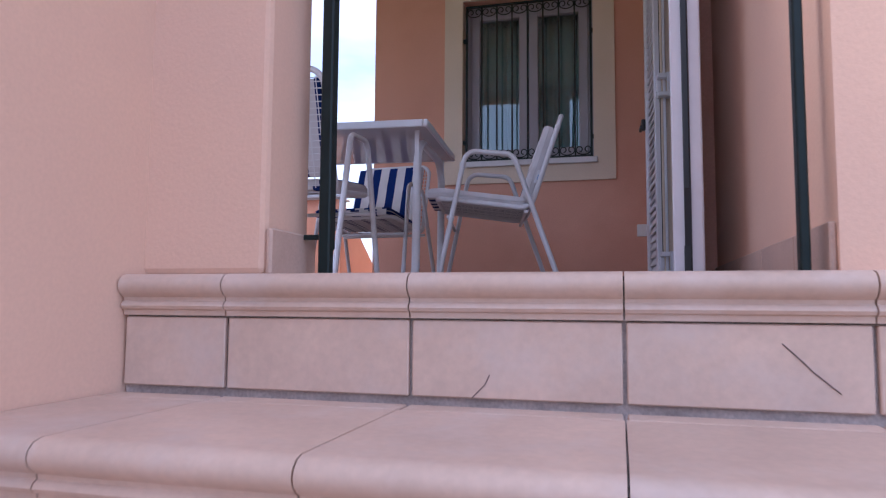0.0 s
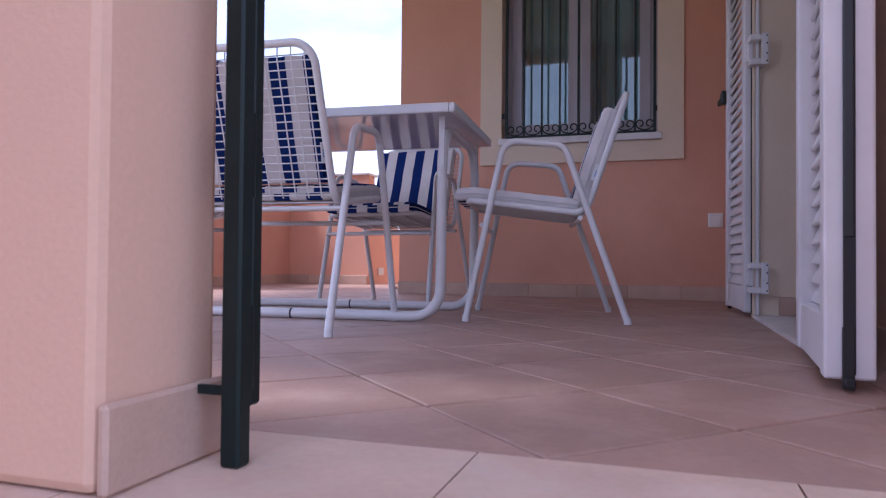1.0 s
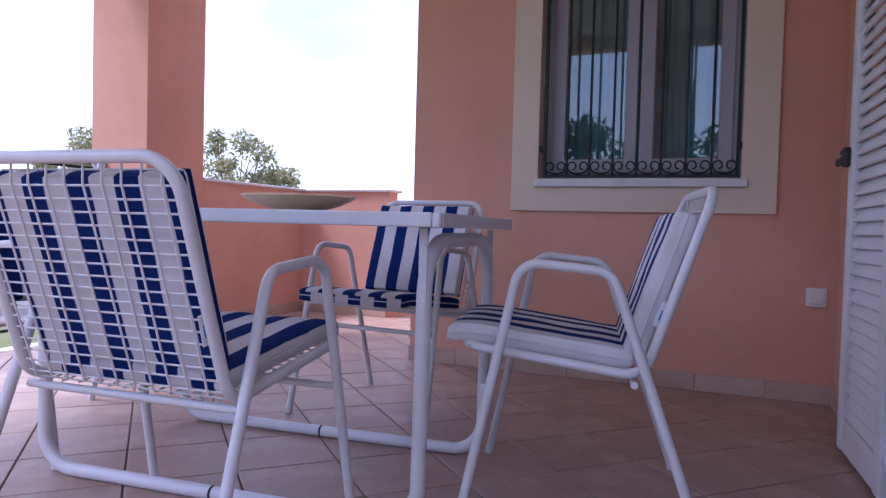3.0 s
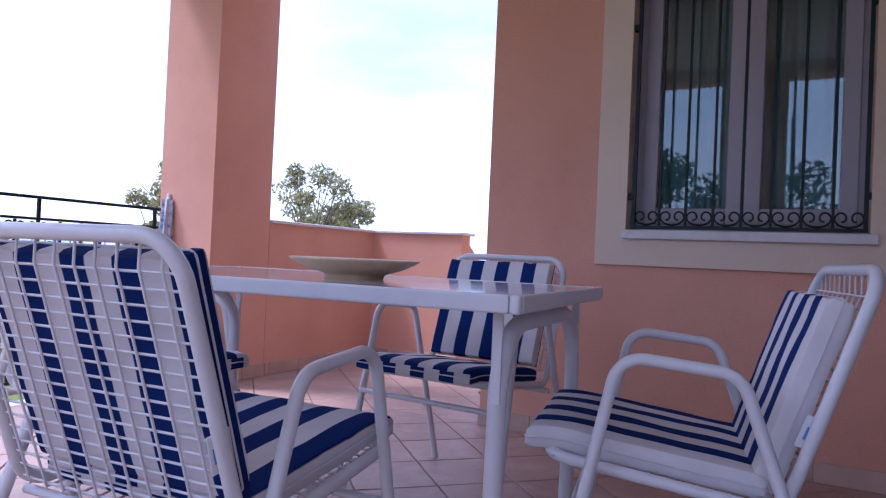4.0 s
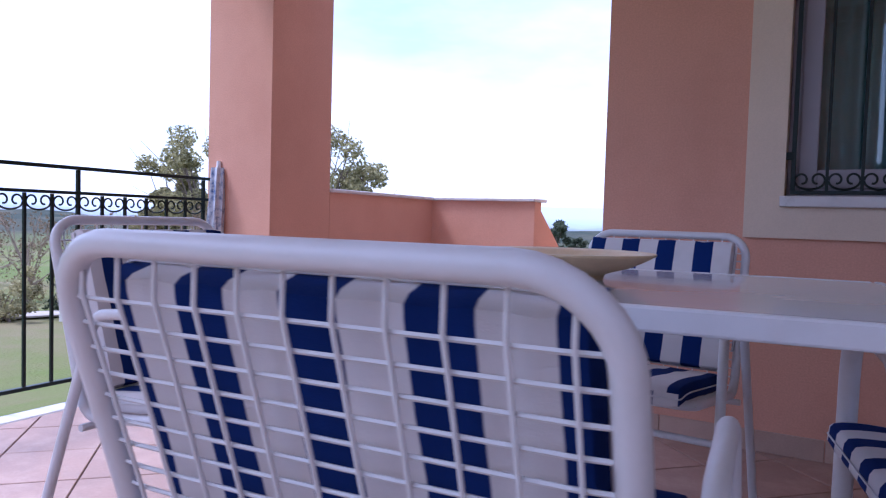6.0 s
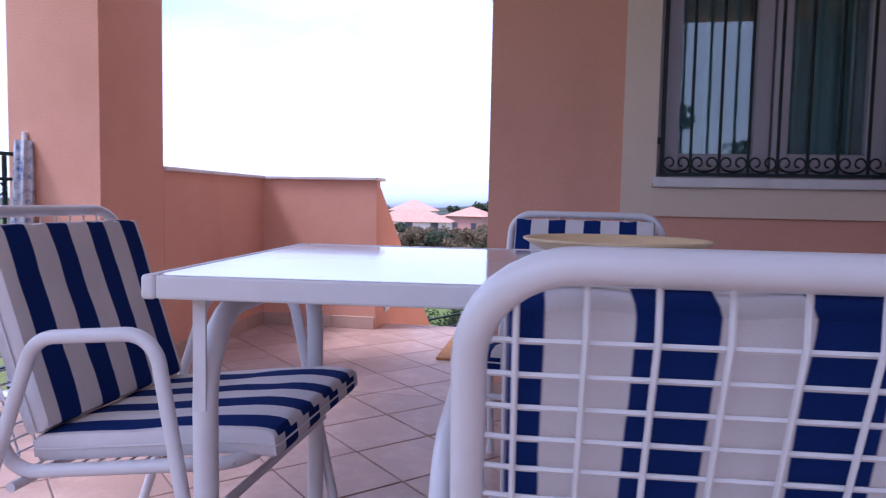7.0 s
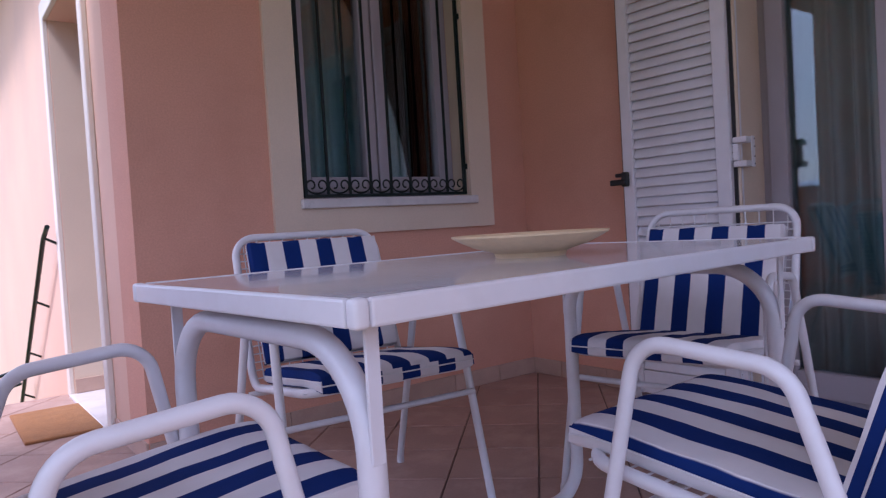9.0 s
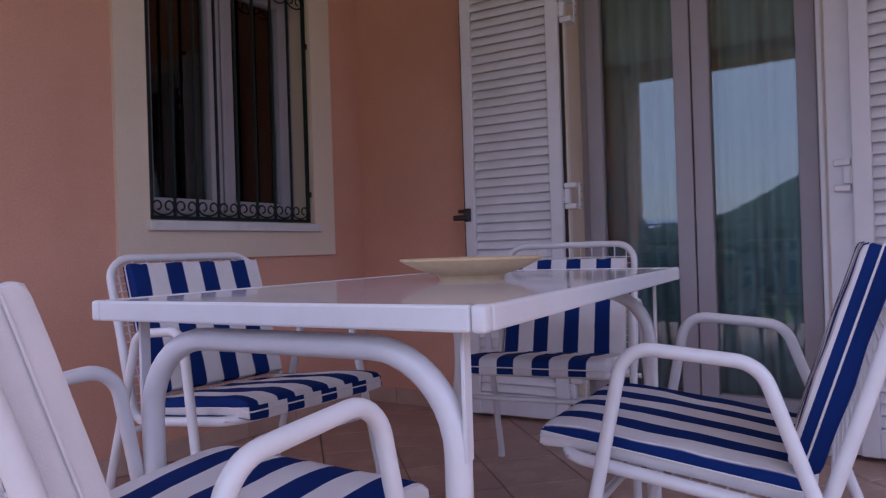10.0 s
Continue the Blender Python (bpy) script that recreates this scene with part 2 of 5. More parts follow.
PIPING = material("white_piping", (0.66, 0.635, 0.645), 0.85, spread=0.04, scale=30, bump=0.1, bump_scale=600)
FABRICS = [fabric_material(0.47), fabric_material(0.235), fabric_material(0.58), fabric_material(0.235, 0.54, -0.018), fabric_material(0.52, 0.0)]


def glass_material(name, color, rough=0.0):
    m = bpy.data.materials.new(name)
    m.use_nodes = True
    n, l = m.node_tree.nodes, m.node_tree.links
    n.clear()
    out = n.new("ShaderNodeOutputMaterial")
    gl = n.new("ShaderNodeBsdfGlossy")
    gl.inputs["Roughness"].default_value = 0.01
    tr = n.new("ShaderNodeBsdfTransparent")
    tr.inputs["Color"].default_value = (*color, 1)
    fr = n.new("ShaderNodeFresnel")
    fr.inputs["IOR"].default_value = 1.75
    wave = n.new("ShaderNodeTexNoise")
    wave.inputs["Scale"].default_value = 1.6
    bp = n.new("ShaderNodeBump")
    bp.inputs["Strength"].default_value, bp.inputs["Distance"].default_value = 0.02, 0.01
    l.new(wave.outputs["Fac"], bp.inputs["Height"])
    l.new(bp.outputs["Normal"], gl.inputs["Normal"])
    mx = n.new("ShaderNodeMixShader")
    l.new(fr.outputs["Fac"], mx.inputs["Fac"])
    l.new(tr.outputs["BSDF"], mx.inputs[1])
    l.new(gl.outputs["BSDF"], mx.inputs[2])
    l.new(mx.outputs["Shader"], out.inputs["Surface"])
    return m


GLASS = glass_material("window_glass", (0.86, 0.94, 0.94))


def foliage_material(name, a, b_color, scale=2.0):
    m = bpy.data.materials.new(name)
    m.use_nodes = True
    n, l = m.node_tree.nodes, m.node_tree.links
    b = n["Principled BSDF"]
    geo = n.new("ShaderNodeNewGeometry")
    noise_n = n.new("ShaderNodeTexNoise")
    noise_n.inputs["Scale"].default_value, noise_n.inputs["Detail"].default_value = scale, 4.0
    l.new(geo.outputs["Position"], noise_n.inputs["Vector"])
    mxf = n.new("ShaderNodeMath")
    mxf.operation = "MULTIPLY_ADD"
    mxf.inputs[1].default_value, mxf.inputs[2].default_value = 0.5, -0.25
    l.new(geo.outputs["Random Per Island"], mxf.inputs[0])
    ad = n.new("ShaderNodeMath")
    l.new(noise_n.outputs["Fac"], ad.inputs[0])
    l.new(mxf.outputs["Value"], ad.inputs[1])
    rp = n.new("ShaderNodeValToRGB")
    rp.color_ramp.elements[0].position, rp.color_ramp.elements[1].position = 0.3, 0.7
    rp.color_ramp.elements[0].color, rp.color_ramp.elements[1].color = (*a, 1), (*b_color, 1)
    l.new(ad.outputs["Value"], rp.inputs["Fac"])
    l.new(rp.outputs["Color"], b.inputs["Base Color"])
    b.inputs["Roughness"].default_value = 0.75
    b.inputs["Specular IOR Level"].default_value = 0.25
    thin = n.new("ShaderNodeBsdfTranslucent")
    l.new(rp.outputs["Color"], thin.inputs["Color"])
    mx = n.new("ShaderNodeMixShader")
    mx.inputs["Fac"].default_value = 0.4
    l.new(b.outputs["BSDF"], mx.inputs[1])
    l.new(thin.outputs["BSDF"], mx.inputs[2])
    l.new(mx.outputs["Shader"], n["Material Output"].inputs["Surface"])
    return m


LEAF = foliage_material("olive_leaf", (0.20, 0.185, 0.09), (0.45, 0.40, 0.21))
LEAF_DARK = foliage_material("dark_leaf", (0.020, 0.032, 0.018), (0.06, 0.075, 0.035))
LEAF_BROWN = foliage_material("dry_leaf", (0.12, 0.085, 0.05), (0.26, 0.19, 0.12))
FAR_LEAF = foliage_material("far_leaf", (0.05, 0.065, 0.045), (0.12, 0.135, 0.085), scale=0.3)


# ---- building helpers ----
def mesh_of(name, bm, mat, smooth=None):
    if smooth is not None:
        bm.normal_update()
        for f_ in bm.faces:
            f_.smooth = True
        for e_ in bm.edges:
            if len(e_.link_faces) == 2 and e_.calc_face_angle(0) > smooth:
                e_.smooth = False
    me = bpy.data.meshes.new(name)
    bm.to_mesh(me)
    bm.free()
    for m in (mat if isinstance(mat, (list, tuple)) else [mat]):
        me.materials.append(m)
    return me


def part(name, bm, mat, parent, label="", smooth=None):
    ob = new(name, mesh_of(name, bm, mat, smooth))
    ob.parent = parent
    return tagged(ob, label) if label else ob


def thing(name, label, category, group="", m=None):
    ob = new(name)
    ob.empty_display_size = 0.1
    if m is not None:
        ob.matrix_world = m
    return tagged(ob, label, category, group)


def structure(name, bm, mat, label="", category="", smooth=None):
    return tagged(new(name, mesh_of(name, bm, mat, smooth)), label, category, kind="structure")


def box(bm, lo, hi, bevel=0.0, segments=2, m=None):
    x0, y0, z0 = lo
    x1, y1, z1 = hi
    b2 = bmesh.new() if bevel else bm
    vs = [b2.verts.new(p) for p in ((x0, y0, z0), (x1, y0, z0), (x1, y1, z0), (x0, y1, z0), (x0, y0, z1), (x1, y0, z1), (x1, y1, z1), (x0, y1, z1))]
    if m is not None:
        for v in vs:
            v.co = m @ v.co
    for q in ((0, 3, 2, 1), (4, 5, 6, 7), (0, 1, 5, 4), (1, 2, 6, 5), (2, 3, 7, 6), (3, 0, 4, 7)):
        b2.faces.new([vs[i] for i in q])
    if bevel:
        bmesh.ops.bevel(b2, geom=list(b2.edges), offset=bevel, segments=segments, profile=0.5, affect="EDGES")
        merge(bm, b2)
    return bm


def merge(bm, other):
    me = bpy.data.meshes.new("t")
    other.to_mesh(me)
    other.free()
    bm.from_mesh(me)
    bpy.data.meshes.remove(me)


def box_bm(lo, hi, bevel=0.0, segments=2):
    return box(bmesh.new(), lo, hi, bevel, segments)


def fillet(points, radius, steps=7, closed=False):
    """The polyline with its corners rounded. radius: one number, or one a corner."""
    pts = [Vector(p) for p in points]
    out = []
    count = len(pts)
    for i, p in enumerate(pts):
        if not closed and i in (0, count - 1):
            out.append(p)
            continue
        a, c = pts[i - 1], pts[(i + 1) % count]
        r = radius[i] if isinstance(radius, (list, tuple)) else radius
        u, w = (a - p).normalized(), (c - p).normalized()
        ang = u.angle(w)
        if ang > math.pi - 0.02 or r <= 0:
            out.append(p)
            continue
        d = min(r / math.tan(ang / 2), (a - p).length * 0.49, (c - p).length * 0.49)
        rr = d * math.tan(ang / 2)
        mid = (u + w).normalized()
        center = p + mid * (rr / math.sin(ang / 2))
        s, e = p + u * d - center, p + w * d - center
        for k in range(steps + 1):
            out.append(center + s.slerp(e, k / steps).normalized() * rr)
    return out


def tube(bm, pts, r, seg=10, closed=False, caps=True):
    pts = [Vector(p) for p in pts]
    n = len(pts)
    tang = []
    for i in range(n):
        a = pts[(i - 1) % n] if closed or i else pts[0]
        b = pts[(i + 1) % n] if closed or i < n - 1 else pts[-1]
        tang.append((b - a).normalized())
    side = tang[0].orthogonal().normalized()
    rings = []
    for i in range(n):
        side = (side - tang[i] * side.dot(tang[i])).normalized()
        up = tang[i].cross(side)
        rad = r[i] if isinstance(r, (list, tuple)) else r
        rings.append([bm.verts.new(pts[i] + (side * math.cos(2 * math.pi * k / seg) + up * math.sin(2 * math.pi * k / seg)) * rad) for k in range(seg)])
    last = n if closed else n - 1
    for i in range(last):
        a, b = rings[i], rings[(i + 1) % n]
        shift = 0
        if closed and i == n - 1:
            shift = min(range(seg), key=lambda s: (b[s].co - a[0].co).length)
        for k in range(seg):
            bm.faces.new((a[k], a[(k + 1) % seg], b[(k + 1 + shift) % seg], b[(k + shift) % seg]))
    if caps and not closed:
        bm.faces.new(rings[0][::-1])
        bm.faces.new(rings[-1])
    return bm


def lathe(bm, profile, seg=48):
    rings = []
    for r, z in profile:
        rings.append([bm.verts.new((r * math.cos(2 * math.pi * k / seg), r * math.sin(2 * math.pi * k / seg), z)) for k in range(seg)] if r > 1e-6 else [bm.verts.new((0, 0, z))])
    for a, b in zip(rings, rings[1:]):
        for k in range(seg):
            if len(a) == 1 and len(b) == 1:
                continue
            if len(a) == 1:
                bm.faces.new((a[0], b[(k + 1) % seg], b[k]))
            elif len(b) == 1:
                bm.faces.new((a[k], a[(k + 1) % seg], b[0]))
            else:
                bm.faces.new((a[k], a[(k + 1) % seg], b[(k + 1) % seg], b[k]))
    bmesh.ops.recalc_face_normals(bm, faces=bm.faces)
    return bm


def pad(sx, sy, sz, n=18, power=5.0, warp=0.004, seed=0.0, droop=0.0, lobes=0.0):
    """A stuffed pad lying flat, with soft edges, full in the middle."""
    bm = bmesh.new()
    def edge(u):
        return math.copysign(1 - (1 - abs(u)) ** 1.6, u)
    grid = [[], []]
    us = [edge(-1 + 2 * i / n) for i in range(n + 1)]
    for sgn, g in ((1, grid[0]), (-1, grid[1])):
        for u in us:
            row = []
            for v in us:
                k = max(0.0, (1 - abs(u) ** 24) * (1 - abs(v) ** 24)) ** 0.35 * (0.86 + 0.14 * (1 - u * u) * (1 - v * v))
                w = noise.noise((u * 2.2 + seed, v * 2.2, sgn * 3 + seed)) * warp
                z = sgn * sz / 2 * (0.55 + 0.45 * k) + w * k
                rim = 1 - 0.012 * (1 - k)
                x, y = u * sx / 2 * rim, v * sy / 2 * rim
                y += lobes * (abs(math.sin(u * math.pi * 3.5 + 0.6)) - 1) * max(0.0, v) ** 6
                z -= droop * max(0.0, v - 0.55) ** 2 * 5
                row.append(bm.verts.new((x, y, z)))
            g.append(row)
    for i in range(n):
        for j in range(n):
            a = grid[0]
            bm.faces.new((a[i][j], a[i + 1][j], a[i + 1][j + 1], a[i][j + 1]))
            a = grid[1]
            bm.faces.new((a[i][j], a[i][j + 1], a[i + 1][j + 1], a[i + 1][j]))
    rim = [(i, 0) for i in range(n)] + [(n, j) for j in range(n)] + [(i, n) for i in range(n, 0, -1)] + [(0, j) for j in range(n, 0, -1)]
    for (i, j), (k, q) in zip(rim, rim[1:] + rim[:1]):
        bm.faces.new((grid[0][i][j], grid[1][i][j], grid[1][k][q], grid[0][k][q]))
    bmesh.ops.recalc_face_normals(bm, faces=bm.faces)
    return bm


def wall_with_opening(bm, axis, lo, hi, openings):
    """A wall as blocks round its openings. axis: the one along which it runs (0: x, 1: y). openings: (from, to, bottom, top)."""
    cuts = sorted({lo[axis], hi[axis], *(o[0] for o in openings), *(o[1] for o in openings)})
    for a, b in zip(cuts, cuts[1:]):
        spans = [(lo[2], hi[2])]
        for o in openings:
            if o[0] <= a + 1e-6 and b <= o[1] + 1e-6:
                spans = [(s, e) for z0, z1 in spans for s, e in ((z0, min(z1, o[2])), (max(z0, o[3]), z1)) if e - s > 1e-4]
        for z0, z1 in spans:
            p, q = list(lo), list(hi)
            p[axis], q[axis], p[2], q[2] = a, b, z0, z1
            box(bm, p, q)
    bmesh.ops.remove_doubles(bm, verts=bm.verts, dist=1e-5)
    return bm


# ---- structure of the terrace and the house ----
ROOF_Z, BEAM_Z = 2.74, 2.62
TOP = 2.74

WIN = (0.662, 1.600, 0.981, 2.196)
DOOR = (-2.300, -1.235, 0.0, 2.23)
SIDE = (0.62, 1.60, 0.0, 2.1)
PORCH = (6.2, 9.6, 0.75, 2.5)
WEST_TOP = 3.0
SX = 2.085
XE = 2.0
XW = -0.027
YS = -2.32

structure("wall_north", wall_with_opening(bmesh.new(), 0, (XW, 0.0, -1.6), (4.4, 0.28, TOP), [WIN]), STUCCO,
          "salmon stucco wall around the barred window", "wall")
structure("wall_east", wall_with_opening(bmesh.new(), 1, (XE, YS, -1.6), (2.28, 0.0, TOP), [DOOR]), STUCCO,
          "salmon stucco wall with the shuttered french door", "wall")
structure("wall_west", wall_with_opening(bmesh.new(), 1, (XW, 0.28, -1.9), (0.25, 10.7, WEST_TOP), [SIDE, PORCH]), STUCCO_LIT,
          "salmon stucco side wall in its lit tone with a recessed entrance", "wall")
bm = bmesh.new()
box(bm, (SX, -3.448, -1.6), (2.40, YS - 0.002, TOP))
box(bm, (SX, -3.66, 0.0), (5.6, -3.45, TOP))
structure("wall_south", bm, STUCCO_LIT, "salmon stucco wall in its lit tone beside the entrance opening", "wall")
structure("porch_wall", box_bm((1.6, 5.2, -1.9), (1.75, 10.7, WEST_TOP)), STUCCO, "salmon stucco back wall of a far porch", "wall")
structure("upper_wall", box_bm((XW + 0.002, 0.0, TOP + 0.19), (4.4, 0.28, WEST_TOP)), STUCCO, "salmon stucco wall above the terrace roof", "wall")
# rooms behind the panes, closed; their dimness painted as dark grey walls
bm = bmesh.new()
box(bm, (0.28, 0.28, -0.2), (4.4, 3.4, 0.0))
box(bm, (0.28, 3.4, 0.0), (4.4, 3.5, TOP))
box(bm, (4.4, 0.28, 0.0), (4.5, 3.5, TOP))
structure("room_walls_north", bm, ROOM_SHADE, "plain inner walls and floor, dimness painted as dark grey", "wall")
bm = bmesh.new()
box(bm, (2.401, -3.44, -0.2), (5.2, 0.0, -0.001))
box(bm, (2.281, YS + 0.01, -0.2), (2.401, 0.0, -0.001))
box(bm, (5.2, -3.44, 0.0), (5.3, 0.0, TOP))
structure("room_walls_east", bm, ROOM_SHADE, "plain inner walls and floor, dimness painted as dark grey", "wall")
structure("ceiling_rooms", box_bm((0.281, 0.28, TOP), (5.3, 5.19, TOP + 0.1)), CEILING, "plain white ceiling above the rooms", "ceiling")
structure("ceiling_rooms_east", box_bm((2.301, -4.3, TOP), (5.6, 0.28, TOP + 0.1)), CEILING, "plain white ceiling above the rooms", "ceiling")

# terrace roof on its beams and pillar
structure("ceiling", box_bm((-2.185, -3.765, ROOF_Z), (2.30, 0.28, ROOF_Z + 0.18)), CEILING, "plain pale plaster ceiling of the covered terrace", "ceiling")
bm = bmesh.new()
box(bm, (-2.18, -3.76, BEAM_Z), (-1.74, 0.28, ROOF_Z - 0.004))
box(bm, (-1.74, -3.76, BEAM_Z), (SX - 0.001, -3.50, ROOF_Z - 0.004))
box(bm, (-1.74, 0.02, BEAM_Z), (XW - 0.003, 0.28, ROOF_Z - 0.004))
structure("beam", bm, STUCCO, "salmon stucco roof beams around the terrace", "beam")
pil = thing("pillar", "square salmon stucco pillar at the terrace corner", "pillar")
tagged(pil, kind="structure")
part("shaft", box_bm((-2.178, -0.207, -1.4), (-1.722, 0.285, BEAM_Z), 0.0012, 1), STUCCO, pil)

# parapet with a stone coping: along the west side, then east, then down beside the outer stairs
par = thing("parapet", "low salmon stucco parapet with pale stone coping", "parapet")
tagged(par, kind="structure")
part("parapet_wall", box_bm((-1.922, 0.287, -1.6), (-1.722, 1.688, 0.997)), STUCCO, par)
part("parapet_wall", box_bm((-1.722, 1.488, -1.6), (-0.95, 1.688, 0.997)), STUCCO, par)
bm = bmesh.new()
vs = [bm.verts.new(p) for x in (-1.12, -0.92) for p in ((x, 1.486, -1.6), (x, 1.486, 0.997), (x, 1.52, 0.997), (x, 3.67, -0.42), (x, 3.67, -1.6))]
bm.faces.new(vs[:5])
bm.faces.new(vs[5:][::-1])
for i in range(5):
    j = (i + 1) % 5
    bm.faces.new((vs[i], vs[i + 5], vs[j + 5], vs[j]))
bmesh.ops.recalc_face_normals(bm, faces=bm.faces)
part("sloping_wall", bm, STUCCO, par)
part("coping", box_bm((-1.94, 0.289, 0.997), (-1.704, 1.705, 1.019), 0.004, 1), MARBLE, par)
part("coping", box_bm((-1.703, 1.470, 0.997), (-0.914, 1.705, 1.019), 0.004, 1), MARBLE, par)

# pier and flank wall beside the entrance steps
pier = thing("pier", "salmon stucco pier in its lit tone beside the steps", "pier")
tagged(pier, kind="structure")
part("pier_wall", box_bm((0.88, -3.735, 0.0), (1.163, -3.562, BEAM_Z), 0.012, 2), STUCCO_LIT, pier)
part("flank_wall", box_bm((0.59, -6.6, -1.6), (0.920, -3.565, BEAM_Z), 0.012, 2), STUCCO_LIT, pier)
part("plinth", box_bm((1.1625, -3.7345, 0.0), (1.175, -3.553, 0.083), 0.004, 1), SKIRT, pier, "low tiled plinth round the pier end")

# floor bed below the tiles
bm = bmesh.new()
box(bm, (-1.99, -3.755, -1.6), (XE, 0.0, -0.006))
box(bm, (XE, -3.755, -1.6), (SX, YS - 0.002, -0.006))
box(bm, (-1.722, 0.0, -1.6), (XW, 1.72, -0.006))
floor = structure("floor", bm, GROUT, "terracotta floor tiles laid diagonally with dark joints", "floor")
structure("terrace_edge", box_bm((-2.10, -3.75, -0.04), (-1.992, -0.21, 0.004), 0.006, 1), MARBLE, "pale marble strip along the terrace edge", "edge")
structure("door_sill", box_bm((1.975, DOOR[0], -0.004), (2.285, DOOR[1], 0.012), 0.003, 1), MARBLE, "grey marble threshold of the french door", "threshold")


# ---- entrance steps ----
steps = thing("entrance_steps", "terracotta-tiled entrance steps with moulded nosings", "steps")
tagged(steps, kind="structure")
NOSE = [(0.0, 0.0), (-0.010, 0.0), (-0.022, -0.004), (-0.029, -0.012), (-0.031, -0.020), (-0.029, -0.028), (-0.022, -0.036), (-0.015, -0.040),
        (-0.014, -0.046), (-0.020, -0.050), (-0.022, -0.055), (-0.019, -0.060), (-0.013, -0.062), (-0.012, -0.071), (0.0, -0.071)]


def nosing_mesh(width):
    bm = bmesh.new()
    prof = NOSE[:-1] + [(0.02, -0.071), (0.02, -0.012), (0.30, -0.012), (0.30, 0.0)]
    g = 0.0012
    a = [bm.verts.new((g, y, z)) for y, z in prof]
    b = [bm.verts.new((width - g, y, z)) for y, z in prof]
    for i in range(len(prof)):
        j = (i + 1) % len(prof)
        bm.faces.new((a[i], b[i], b[j], a[j]))
    bm.faces.new(a[::-1])
    bm.faces.new(b)
    bmesh.ops.recalc_face_normals(bm, faces=bm.faces)
    return mesh_of("nosing_tile", bm, STEP_TILE, 0.7)


RISE, GO, W = 0.203, 0.37, 0.322
NOSE_Y = -3.775
step_shift = [1.123] * 4
for k in range(4):
    bm = bmesh.new()
    box(bm, (0.921, NOSE_Y - GO * k + 0.004, -1.6), (4.6, NOSE_Y - GO * (k - 1) + 0.0035, -RISE * k - 0.013))
    part("step_bed", bm, GROUT_PALE, steps, "pale mortar bed")
for k in range(4):
    x = step_shift[k] - W
    while x < 4.5:
        x0, x1 = max(x, 0.922), min(x + W, 4.598)
        if x1 - x0 > 0.02:
            me = nosing_mesh(x1 - x0)
            ob = new("nosing_tile", me)
            ob.parent = steps
            ob.location = (x0, NOSE_Y - GO * k, -RISE * k)
            bm = box_bm((x0 + 0.003, NOSE_Y - GO * k - 0.008, -RISE * (k + 1) + 0.012), (x1 - 0.003, NOSE_Y - GO * k + 0.003, -RISE * k - 0.074), 0.002, 1)
            part("riser_tile", bm, STEP_TILE, steps)
            if k:
                bm = box_bm((x0 + 0.003, NOSE_Y - GO * k + 0.304, -RISE * k - 0.012), (x1 - 0.003, NOSE_Y - GO * (k - 1) - 0.012, -RISE * k), 0.002, 1)
                part("tread_tile", bm, STEP_TILE, steps)
        x += W
# hairline chips on the first riser
for pts in (((1.975, -0.100), (2.000, -0.124), (2.012, -0.137), (2.045, -0.165)), ((1.543, -0.19), (1.563, -0.17), (1.570, -0.155))):
    bm = bmesh.new()
    tube(bm, [(x, NOSE_Y - 0.0085, z) for x, z in pts], 0.001, 6)
    part("crack", bm, GROUT, steps, "dark hairline crack")


# ---- garden chairs and their pads ----
def smooth_path(points, radius, steps=6):
    return fillet(points, radius, steps)


BACK_TOP = (-0.278, 0.803)
CHAIR_SIZE = 1.035


def grow(ob, k):
    """Scales a thing's parts about its base, in their meshes."""
    for sub in ob.children_recursive:
        sub.location = sub.location * k
        sub.data.transform(Matrix.Scale(k, 4))


def back_point(s):
    """Along the seat and backrest: s from 0 (front rail) over 1 (the bend) to 2 (top rail)."""
    if s <= 1:
        return Vector((0, 0.275 + (-0.135 - 0.275) * s, 0.425 + (0.375 - 0.425) * s))
    return Vector((0, -0.135 + (BACK_TOP[0] + 0.135) * (s - 1), 0.375 + (BACK_TOP[1] - 0.375) * (s - 1)))


